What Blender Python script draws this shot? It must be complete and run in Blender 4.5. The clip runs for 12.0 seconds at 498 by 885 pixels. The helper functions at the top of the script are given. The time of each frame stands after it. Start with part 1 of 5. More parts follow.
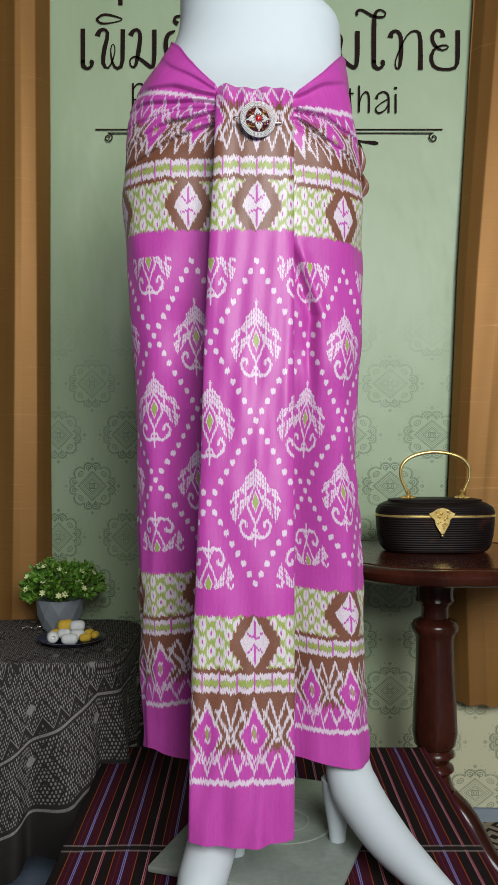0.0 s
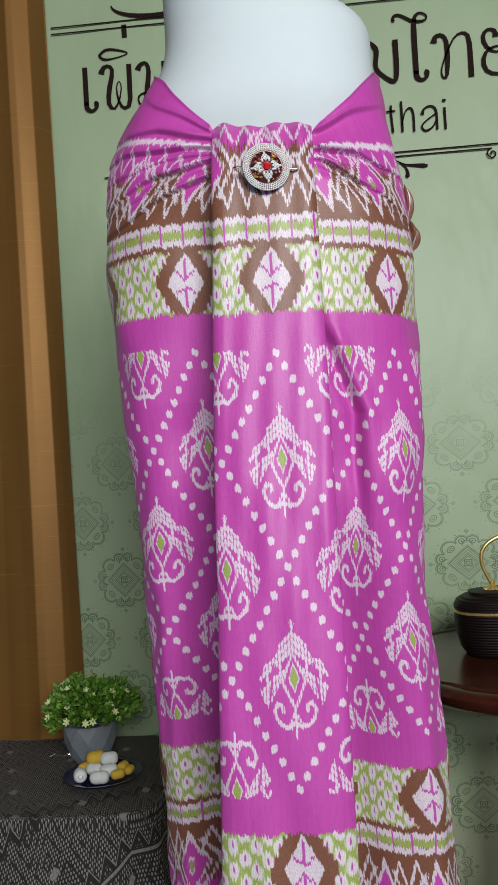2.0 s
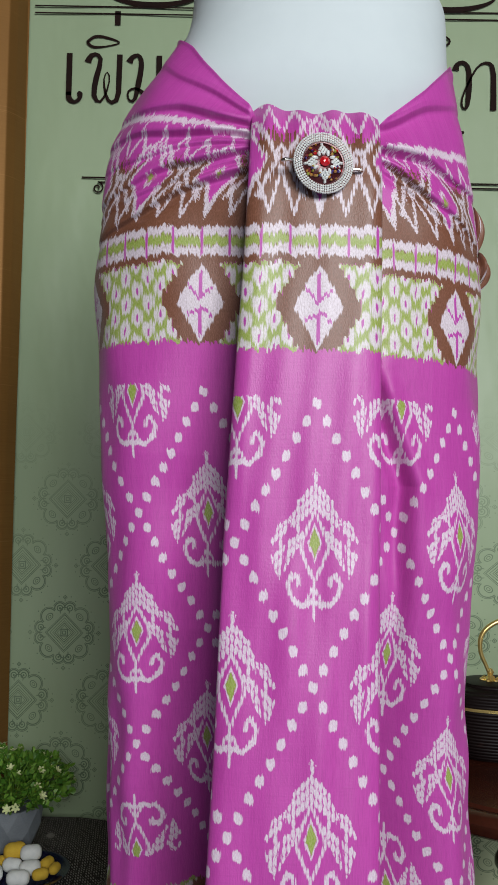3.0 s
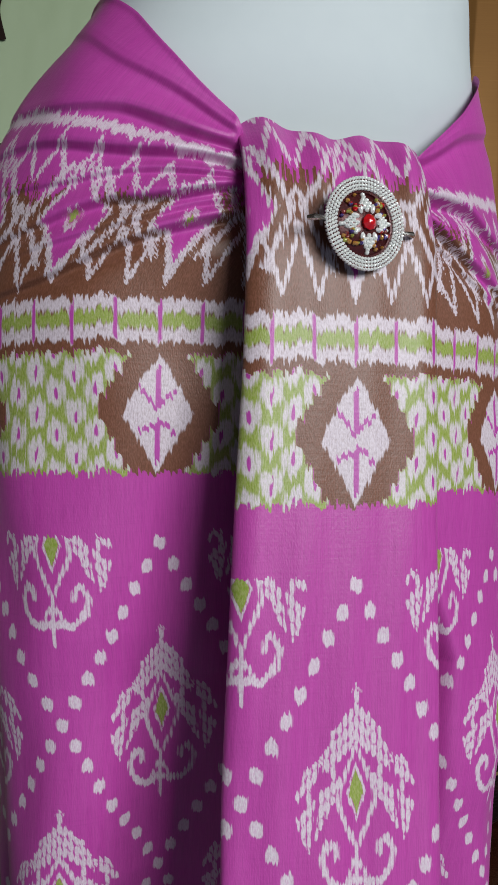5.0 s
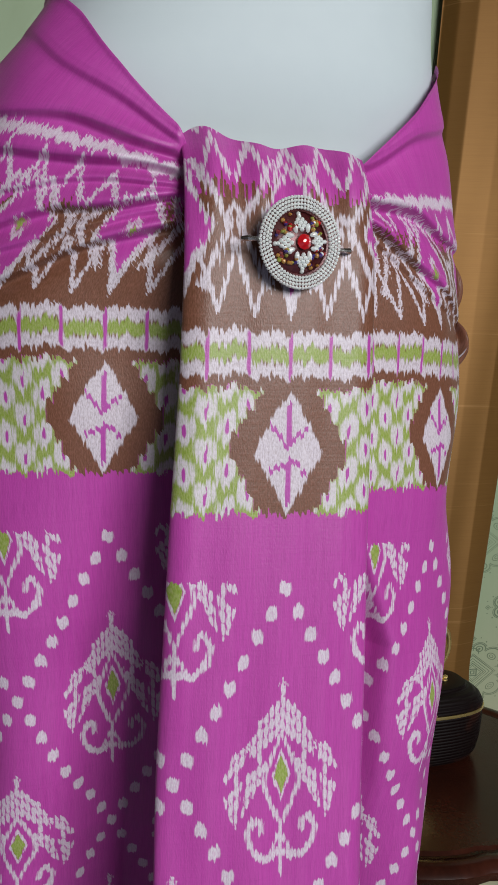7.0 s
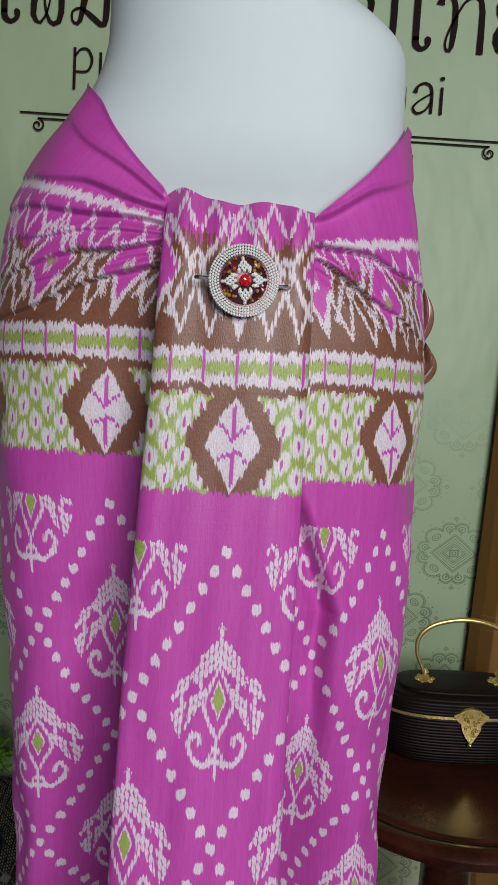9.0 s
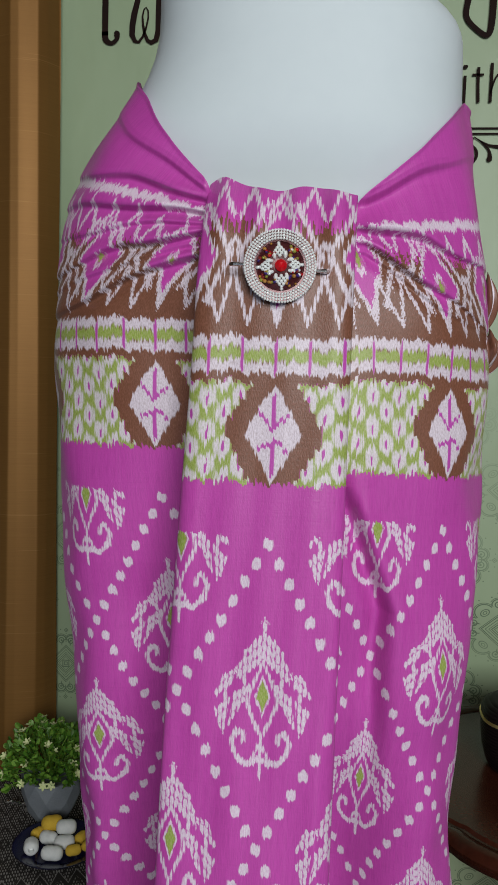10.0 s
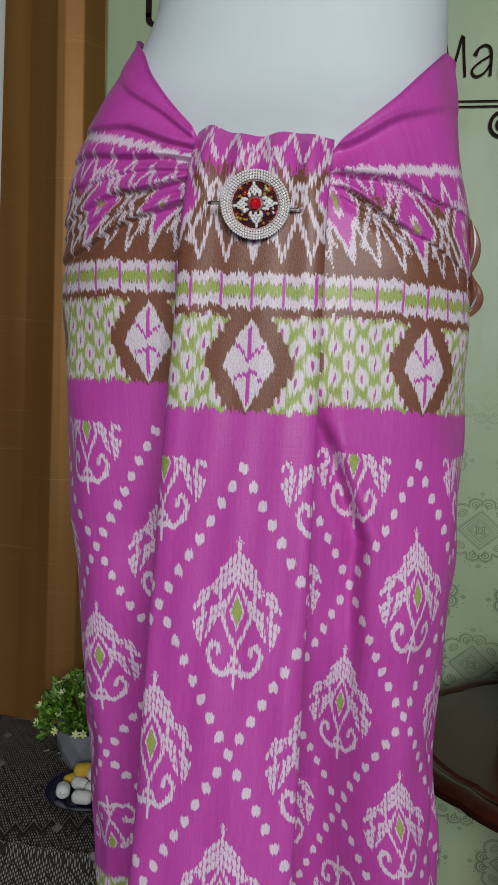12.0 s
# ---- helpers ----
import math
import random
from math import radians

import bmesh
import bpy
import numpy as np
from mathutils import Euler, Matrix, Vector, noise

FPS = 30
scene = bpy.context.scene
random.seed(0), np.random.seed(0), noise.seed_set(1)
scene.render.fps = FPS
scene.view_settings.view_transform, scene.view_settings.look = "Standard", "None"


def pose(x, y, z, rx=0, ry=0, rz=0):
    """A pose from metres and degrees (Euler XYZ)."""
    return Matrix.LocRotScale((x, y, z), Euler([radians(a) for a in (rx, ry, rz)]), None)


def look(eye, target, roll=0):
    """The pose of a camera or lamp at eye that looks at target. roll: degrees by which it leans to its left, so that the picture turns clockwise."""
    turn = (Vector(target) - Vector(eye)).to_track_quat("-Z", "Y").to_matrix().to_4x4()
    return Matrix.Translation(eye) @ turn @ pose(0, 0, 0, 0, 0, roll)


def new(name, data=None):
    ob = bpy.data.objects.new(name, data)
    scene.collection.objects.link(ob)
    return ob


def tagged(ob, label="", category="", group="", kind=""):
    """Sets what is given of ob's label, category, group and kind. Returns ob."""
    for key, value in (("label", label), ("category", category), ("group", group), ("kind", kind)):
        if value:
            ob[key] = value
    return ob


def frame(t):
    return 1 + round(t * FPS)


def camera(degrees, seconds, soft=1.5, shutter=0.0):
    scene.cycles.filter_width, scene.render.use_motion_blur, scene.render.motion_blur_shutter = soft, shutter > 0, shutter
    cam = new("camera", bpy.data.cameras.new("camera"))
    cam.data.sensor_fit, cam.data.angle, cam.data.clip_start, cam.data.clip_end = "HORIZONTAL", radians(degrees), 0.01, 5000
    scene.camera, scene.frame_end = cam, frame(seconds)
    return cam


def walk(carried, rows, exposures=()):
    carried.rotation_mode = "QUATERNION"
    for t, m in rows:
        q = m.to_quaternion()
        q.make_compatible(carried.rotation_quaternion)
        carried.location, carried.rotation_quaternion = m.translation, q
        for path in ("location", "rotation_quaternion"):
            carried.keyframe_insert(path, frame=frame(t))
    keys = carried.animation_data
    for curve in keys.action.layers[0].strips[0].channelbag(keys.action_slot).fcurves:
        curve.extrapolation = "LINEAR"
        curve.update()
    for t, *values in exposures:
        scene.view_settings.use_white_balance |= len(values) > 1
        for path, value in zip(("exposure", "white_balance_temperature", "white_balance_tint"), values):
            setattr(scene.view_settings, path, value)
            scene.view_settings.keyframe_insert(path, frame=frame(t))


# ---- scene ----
cam = camera(33.4, 12.0, soft=1.6)
METRES, EYE, TILT, LEAN, TURN = 1.4, 0.65, 0.0, 0.0, 0.0
ROWS = [
    (0.0, 0.0, 0.0, 0.0, -0.0, 0.0, 0.0),
    (0.5, 0.0002, 0.0019, 0.0007, 0.19, -0.19, -0.09),
    (1.0, -0.0099, 0.0371, 0.0226, -0.72, 0.35, -0.72),
    (1.5, -0.007, 0.1308, 0.0733, 1.0, 1.19, 0.36),
    (2.0, 0.0309, 0.2019, 0.0984, 4.54, 1.37, 3.48),
    (2.5, 0.0129, 0.2636, 0.1247, 4.96, 1.68, 0.19),
    (3.0, -0.0295, 0.3452, 0.129, 0.09, 3.18, -1.05),
    (5.0, -0.1122, 0.5162, 0.2336, -14.59, -0.25, -0.11),
    (5.5, -0.1048, 0.5347, 0.2726, -15.36, -2.9, 0.28),
    (6.0, -0.0969, 0.5325, 0.2862, -14.17, -5.47, -0.41),
    (6.5, -0.0942, 0.5157, 0.2698, -15.4, -6.22, -0.35),
    (8.5, -0.0225, 0.4272, 0.2808, -2.18, -5.6, -4.01),
    (9.0, 0.0013, 0.396, 0.2791, -1.64, -6.08, -3.12),
    (9.5, 0.0213, 0.3915, 0.2731, 1.67, -5.5, -2.39),
    (10.0, 0.0465, 0.4051, 0.2673, 7.26, -5.39, -1.82),
    (10.5, 0.0796, 0.4051, 0.2625, 7.63, -5.4, -1.86),
    (11.0, 0.1048, 0.3991, 0.2469, 10.6, -5.24, 0.34),
    (11.5, 0.1052, 0.3883, 0.2422, 13.34, -5.09, -0.42),
    (12.0, 0.0986, 0.3825, 0.2372, 11.93, -5.91, -2.31),
]
walk(cam, [(t, pose(0, 0, EYE, TILT, LEAN, TURN) @ pose(METRES * x, METRES * y, METRES * z, 90 + pitch, roll, yaw)) for t, x, y, z, yaw, pitch, roll in ROWS],
     exposures=((0.0, 0.15), (1.5, 0.1), (2.5, 0.0), (5.0, -0.28), (6.5, -0.3), (8.5, -0.25), (10.5, -0.36), (12.0, -0.42)))

# ---- world and light ----
world = bpy.data.worlds.new("world")
scene.world = world
world.use_nodes = True
_sky = world.node_tree.nodes.new("ShaderNodeTexSky")
_sky.sky_type, _sky.sun_disc = "NISHITA", False
_sky.sun_elevation, _sky.sun_rotation = radians(50), radians(160)
_bg = world.node_tree.nodes["Background"]
_bg.inputs["Strength"].default_value = 0.012
world.node_tree.links.new(_sky.outputs["Color"], _bg.inputs["Color"])


def area_lamp(name, eye, target, sx, sy, power, color):
    lamp = bpy.data.lights.new(name, "AREA")
    lamp.shape, lamp.size, lamp.size_y, lamp.energy, lamp.color = "RECTANGLE", sx, sy, power, color
    ob = new(name, lamp)
    ob.matrix_world = look(eye, target)
    return ob


# daylight of the shop front, in its opening behind the camera
area_lamp("shop_front_daylight", (0.78, -1.62, 1.72), (0.0, 1.3, 0.70), 1.5, 1.0, 104, (0.95, 0.985, 1.0))


# ---- materials ----
class Nodes:
    """A node tree with short calls for mathematics."""

    def __init__(self, name, rough=0.6, metal=0.0, spec=0.5):
        self.mat = bpy.data.materials.new(name)
        self.mat.use_nodes = True
        self.tree = self.mat.node_tree
        self.bsdf = self.tree.nodes["Principled BSDF"]
        self.set("Roughness", rough)
        self.set("Metallic", metal)
        self.set("Specular IOR Level", spec)

    def node(self, kind, **props):
        n = self.tree.nodes.new("ShaderNode" + kind)
        for key, value in props.items():
            setattr(n, key, value)
        return n

    def put(self, socket, value):
        if isinstance(value, bpy.types.NodeSocket):
            self.tree.links.new(value, socket)
        else:
            socket.default_value = value

    def set(self, name, value):
        self.put(self.bsdf.inputs[name], value)

    def m(self, op, a, b=0.0, c=0.0):
        n = self.node("Math", operation=op)
        for socket, value in zip(n.inputs, (a, b, c)):
            self.put(socket, value)
        return n.outputs[0]

    def smooth(self, x, lo, hi, to0=0.0, to1=1.0):
        n = self.node("MapRange", interpolation_type="SMOOTHSTEP")
        for socket, value in zip(n.inputs[:5], (x, lo, hi, to0, to1)):
            self.put(socket, value)
        return n.outputs[0]

    def mix(self, f, a, b, blend="MIX"):
        n = self.node("Mix", data_type="RGBA", blend_type=blend)
        self.put(n.inputs[0], f)
        for socket, value in ((n.inputs[6], a), (n.inputs[7], b)):
            self.put(socket, (*value, 1) if isinstance(value, tuple) and len(value) == 3 else value)
        return n.outputs[2]

    def coords(self, kind="Object"):
        return self.node("TexCoord").outputs[kind]

    def place(self):
        return self.node("NewGeometry").outputs["Position"]

    def scaled(self, vec, sx, sy, sz):
        n = self.node("Mapping")
        self.put(n.inputs["Vector"], vec)
        n.inputs["Scale"].default_value = (sx, sy, sz)
        return n.outputs[0]

    def xyz(self, vec):
        n = self.node("SeparateXYZ")
        self.put(n.inputs[0], vec)
        return n.outputs

    def combine(self, x, y, z=0.0):
        n = self.node("CombineXYZ")
        for socket, value in zip(n.inputs, (x, y, z)):
            self.put(socket, value)
        return n.outputs[0]

    def noise(self, vec, scale, detail=3.0, rough=0.55):
        n = self.node("TexNoise")
        self.put(n.inputs["Vector"], vec)
        n.inputs["Scale"].default_value, n.inputs["Detail"].default_value, n.inputs["Roughness"].default_value = scale, detail, rough
        return n.outputs["Fac"]

    def attr(self, name):
        return self.node("Attribute", attribute_name=name).outputs["Fac"]

    def ramp(self, f, stops):
        n = self.node("ValToRGB")
        self.put(n.inputs[0], f)
        e = n.color_ramp.elements
        while len(e) < len(stops):
            e.new(0.5)
        for el, (p, c) in zip(e, stops):
            el.position, el.color = p, (*c, 1)
        return n.outputs[0]

    def bump(self, height, strength=0.3, distance=0.001):
        n = self.node("Bump")
        self.put(n.inputs["Height"], height)
        n.inputs["Strength"].default_value, n.inputs["Distance"].default_value = strength, distance
        self.set("Normal", n.outputs[0])


def plain(name, c0, c1, rough=0.5, metal=0.0, scale=20.0, bump=0.1, spec=0.5, stretch=(1, 1, 1)):
    """A surface that varies between two near colours at two scales."""
    s = Nodes(name, rough, metal, spec)
    p = s.scaled(s.place(), *stretch)
    big, fine = s.noise(p, scale, 4), s.noise(p, scale * 14, 2)
    f = s.m("ADD", s.m("MULTIPLY", big, 0.7), s.m("MULTIPLY", fine, 0.3))
    s.set("Base Color", s.mix(s.smooth(f, 0.3, 0.7), c0, c1))
    s.set("Roughness", s.smooth(big, 0.2, 0.8, rough * 0.85, min(1, rough * 1.15)))
    if bump:
        s.bump(f, bump, 0.002)
    return s.mat


PURPLE, WHITE, GREEN, BROWN = (0.52, 0.060, 0.375), (0.74, 0.66, 0.72), (0.27, 0.36, 0.05), (0.17, 0.066, 0.034)


def ikat_material():
    """Silk with tie-dyed weft: the fields white, green and brown hold the woven drawing, which feathers along the threads."""
    s = Nodes("ikat_silk", 0.43, 0.0, 0.45)
    u, v = s.attr("cu"), s.attr("cv")
    streak = s.noise(s.combine(s.m("MULTIPLY", u, 1000.0), s.m("MULTIPLY", v, 75.0)), 1.0, 2.0, 0.65)
    speck = s.noise(s.combine(s.m("MULTIPLY", u, 1200.0), s.m("MULTIPLY", v, 420.0)), 1.0, 1.0)
    slub = s.noise(s.combine(s.m("MULTIPLY", u, 25.0), s.m("MULTIPLY", v, 600.0)), 1.0, 2.0)
    warp = s.noise(s.combine(s.m("MULTIPLY", u, 260.0), s.m("MULTIPLY", v, 5.0)), 1.0, 2.0)
    jag = s.m("MULTIPLY", s.m("SUBTRACT", streak, 0.5), 1.1)

    def on(name, soft=0.19):
        return s.smooth(s.m("ADD", s.attr(name), jag), 0.5 - soft, 0.5 + soft)

    ground = s.mix(s.smooth(warp, 0.35, 0.7, 0.0, 0.35), PURPLE, (0.57, 0.092, 0.42))
    ground = s.mix(s.smooth(slub, 0.55, 0.8, 0.0, 0.25), ground, (0.40, 0.040, 0.28))
    c = s.mix(on("brown"), ground, s.mix(s.smooth(speck, 0.3, 0.75), BROWN, (0.24, 0.095, 0.06)))
    c = s.mix(on("green"), c, s.mix(s.smooth(speck, 0.3, 0.7), GREEN, (0.38, 0.43, 0.14)))
    c = s.mix(s.m("MULTIPLY", on("white"), s.smooth(speck, 0.25, 0.65, 0.66, 0.97)), c, s.mix(warp, WHITE, (0.78, 0.68, 0.76)))
    c = s.mix(on("pink"), c, (0.50, 0.07, 0.40))
    hair = s.noise(s.combine(s.m("MULTIPLY", u, 1900.0), s.m("MULTIPLY", v, 70.0)), 1.0, 2.0, 0.7)
    c = s.mix(s.smooth(hair, 0.35, 0.75, 0.0, 0.38), c, s.mix(1.0, c, (0.52, 0.47, 0.52), "MULTIPLY"))
    s.set("Base Color", c)
    crumple = s.noise(s.combine(s.m("MULTIPLY", u, 45.0), s.m("MULTIPLY", v, 22.0)), 1.0, 3.0)
    fine = s.m("ADD", s.m("MULTIPLY", speck, 0.5), s.m("MULTIPLY", slub, 0.22))
    s.bump(s.m("ADD", s.m("MULTIPLY", fine, 0.8), s.m("MULTIPLY", crumple, 1.0)), 0.26, 0.0014)
    return s.mat


# ---- shared mesh helpers ----
def link_mesh(name, mesh, material, parent=None, label=""):
    if material:
        mesh.materials.append(material)
    ob = new(name, mesh)
    ob.parent = parent
    return tagged(ob, label)


def part(name, bm, material, parent=None, label="", flat=False):
    """Links a bmesh as one mesh object under a thing."""
    bmesh.ops.recalc_face_normals(bm, faces=bm.faces)
    for f in bm.faces:
        f.smooth = not flat
    mesh = bpy.data.meshes.new(name)
    bm.to_mesh(mesh)
    bm.free()
    if not flat:
        mesh.set_sharp_from_angle(angle=radians(40))
    return link_mesh(name, mesh, material, parent, label)


def sheet(name, points, material, parent=None, label="", fields=None, wrap=False):
    """A fine cloth from a grid of places (rows, columns, 3), with fields of numbers on its vertices."""
    nr, nc, _ = points.shape
    mesh = bpy.data.meshes.new(name)
    idx = np.arange(nr * nc).reshape(nr, nc)
    right = np.roll(idx, -1, axis=1) if wrap else idx[:, 1:]
    left = idx if wrap else idx[:, :-1]
    quads = np.stack([left[:-1], left[1:], right[1:], right[:-1]], axis=-1).reshape(-1)
    n = len(quads) // 4
    mesh.vertices.add(nr * nc)
    mesh.vertices.foreach_set("co", points.astype(np.float32).reshape(-1))
    mesh.loops.add(len(quads))
    mesh.loops.foreach_set("vertex_index", quads.astype(np.int32))
    mesh.polygons.add(n)
    mesh.polygons.foreach_set("loop_start", np.arange(0, len(quads), 4, dtype=np.int32))
    mesh.polygons.foreach_set("use_smooth", np.ones(n, dtype=bool))
    for key, values in (fields or {}).items():
        mesh.attributes.new(key, "FLOAT", "POINT").data.foreach_set("value", np.ascontiguousarray(values, dtype=np.float32).reshape(-1))
    mesh.update(calc_edges=True)
    mesh.validate()
    return link_mesh(name, mesh, material, parent, label)


def box(bm, x0, x1, y0, y1, z0, z1, bevel=0.0, seg=2):
    vs = bmesh.ops.create_cube(bm, size=1, matrix=Matrix.LocRotScale(((x0 + x1) / 2, (y0 + y1) / 2, (z0 + z1) / 2), None, (x1 - x0, y1 - y0, z1 - z0)))["verts"]
    if bevel:
        es = list({e for v in vs for e in v.link_edges})
        bmesh.ops.bevel(bm, geom=es, offset=bevel, segments=seg, affect="EDGES", profile=0.5)
    return bm


def lathe(bm, profile, n=32, m=None, squash=(1, 1)):
    """Turns rows of (radius, height) round z."""
    m = m or Matrix()
    rings = []
    for r, z in profile:
        if r <= 1e-6:
            rings.append([bm.verts.new(m @ Vector((0, 0, z)))])
        else:
            rings.append([bm.verts.new(m @ Vector((r * squash[0] * math.cos(2 * math.pi * i / n), r * squash[1] * math.sin(2 * math.pi * i / n), z))) for i in range(n)])
    for a, b in zip(rings, rings[1:]):
        for i in range(n):
            j = (i + 1) % n
            f = [a[i % len(a)], a[j % len(a)], b[j % len(b)], b[i % len(b)]]
            f = list(dict.fromkeys(f))
            if len(f) > 2:
                bm.faces.new(f)
    return bm


def loft(bm, rings, close=True):
    """Skins rings of places (lists of equal length) and caps both ends."""
    vs = [[bm.verts.new(p) for p in ring] for ring in rings]
    n = len(vs[0])
    for a, b in zip(vs, vs[1:]):
        for i in range(n):
            j = (i + 1) % n
            bm.faces.new((a[i], a[j], b[j], b[i]))
    if close:
        bm.faces.new(vs[0][::-1])
        bm.faces.new(vs[-1])
    return bm


def tube(bm, path, radius, n=10, close=True):
    """A round bar along a path; radius is one number or one for each place."""
    rings = []
    pts = [Vector(p) for p in path]
    up = Vector((0.13, 0.21, 1)).normalized()
    for i, p in enumerate(pts):
        d = (pts[min(i + 1, len(pts) - 1)] - pts[max(i - 1, 0)]).normalized()
        side = d.cross(up)
        if side.length < 0.1:
            side = d.cross(Vector((1, 0.2, 0)))
        side.normalize()
        over = side.cross(d)
        up = over
        r = radius[i] if isinstance(radius, (list, tuple)) else radius
        rings.append([p + r * (math.cos(2 * math.pi * k / n) * side + math.sin(2 * math.pi * k / n) * over) for k in range(n)])
    return loft(bm, rings, close)


def spline(points, n):
    """n places along a smooth curve through a few points."""
    pts = np.array(points, float)
    k = len(pts)
    t = np.linspace(0, k - 1, n)
    i = np.clip(t.astype(int), 0, k - 2)
    f = (t - i)[:, None]
    p0, p1, p2, p3 = pts[np.maximum(i - 1, 0)], pts[i], pts[i + 1], pts[np.minimum(i + 2, k - 1)]
    out = 0.5 * (2 * p1 + (p2 - p0) * f + (2 * p0 - 5 * p1 + 4 * p2 - p3) * f**2 + (3 * p1 - p0 - 3 * p2 + p3) * f**3)
    return [Vector(p) for p in out]


def keyed(x, xs, ys):
    """A smooth curve through keys, xs rising."""
    xs, ys = np.array(xs, float), np.array(ys, float)
    fine = np.linspace(xs[0], xs[-1], 400)
    raw = np.interp(fine, xs, ys)
    w = 7
    raw = np.convolve(np.pad(raw, w, mode="edge"), np.hanning(2 * w + 1) / np.hanning(2 * w + 1).sum(), mode="valid")
    return np.interp(x, fine, raw)


def wobble(*grids, seed=0, waves=6, low=1.0, high=4.0):
    """Gentle unevenness: a sum of a few waves of random direction, about -1 to 1."""
    rng = np.random.default_rng(seed)
    out = 0
    for _ in range(waves):
        f = rng.uniform(low, high, len(grids)) * rng.choice([-1, 1], len(grids))
        out = out + np.sin(sum(k * g for k, g in zip(f, grids)) + rng.uniform(0, 6.28))
    return out / waves**0.5


def thing(name, label, category, x=0, y=0, z=0, group="", kind=""):
    ob = new(name)
    ob.location = (x, y, z)
    ob.empty_display_size = 0.05
    return tagged(ob, label, category, group, kind)


def settled(ob):
    """Keeps the parts of an Empty in world places while the Empty stands at its base."""
    inv = Matrix.Translation(ob.location).inverted()
    for child in ob.children:
        child.matrix_parent_inverse = inv
    return ob


# ---- the woven drawing ----
LATTICE_U, LATTICE_V = 0.066, 0.1085
def bump_field(d, edge, soft):
    """1 inside, 0 outside, crossing a half where d is edge."""
    return np.clip(0.5 + (edge - d) / (2 * soft), 0, 1)


def fold(u, period):
    return np.abs((u + period / 2) % period - period / 2)


def stroke(x, y, path, half, soft):
    """Nearness to a line of dye through a few points."""
    best = np.full_like(x, 9.0)
    for (x0, y0), (x1, y1) in zip(path, path[1:]):
        dx, dy = x1 - x0, y1 - y0
        t = np.clip(((x - x0) * dx + (y - y0) * dy) / (dx * dx + dy * dy), 0, 1)
        best = np.minimum(best, np.hypot(x - x0 - t * dx, (y - y0 - t * dy) * 0.8))
    return bump_field(best, half, soft)


def flame(x, y):
    """One flame of the cloth, in millimetres from its green eye; x is nought or more. Returns its white and its green."""
    # upright stitches in nested slanting rows
    pitch_u, pitch_v = 3.5, 7.2
    col = np.round(x / pitch_u)
    yy = y - 0.75 * col * pitch_u
    row = np.round(yy / pitch_v)
    dash = bump_field(((np.abs(x - col * pitch_u) / 1.50) ** 2.2 + (np.abs(yy - row * pitch_v) / 3.3) ** 2.2) ** (1 / 2.2), 1.0, 0.45)
    dash = dash * np.where((row % 4 == 1) & (col % 4 != 0), 0.0, 1.0)
    # a kite of stitches with a stepped edge, hollow round the eye
    outer = np.interp(y, (-58, -56, -47, -38, -33, -27, -24, -19, -16, -9, 0, 10, 20, 28), (-3, 1.5, 6.5, 10, 15, 16, 18, 20.5, 30, 33, 37, 36, 33, 28.5))
    inner = np.interp(y, (-58, -27, -25, -10, 0, 8, 16, 22, 28), (-4, -4, 2, 8, 11.5, 16, 20.5, 24, 26))
    zone = bump_field(np.maximum(x - outer, inner - x), 0.0, 0.7) * (y > -58) * (y < 28)
    # a bare line between the shoulder and the wing
    bare = bump_field(np.abs(x - 23.0 - 0.15 * y), 0.9, 0.6) * (y > -14)
    white = zone * (0.12 + 0.88 * dash) * (1 - bare)
    xq = np.round(x / 2.3) * 2.3
    stitched = 0.42 + 0.58 * bump_field(np.abs(x - xq), 0.85, 0.3)
    for path, half in ((((0, -24), (6, -12), (10.5, -1), (11, 5), (6, 17), (0, 30)), 1.25), (((0, 30), (0, 57)), 1.5), (((0, 45), (8, 47.5), (15, 45), (20, 39), (21.5, 31), (18, 24.5), (13.5, 26), (13, 31)), 1.75), (((0, 34), (4, 40), (7, 46)), 1.1)):
        white = np.maximum(white, stroke(0.75 * xq + 0.25 * x, y, path, half + 0.2, 1.2) * stitched)
    eye = np.abs(x) / 4.8 + np.abs(y) / 12.0
    white = np.maximum(white, bump_field(np.abs(eye - 1.12), 0.16, 0.18)) * bump_field(-eye, -0.9, 0.1)
    return white, bump_field(eye, 0.98, 0.18)


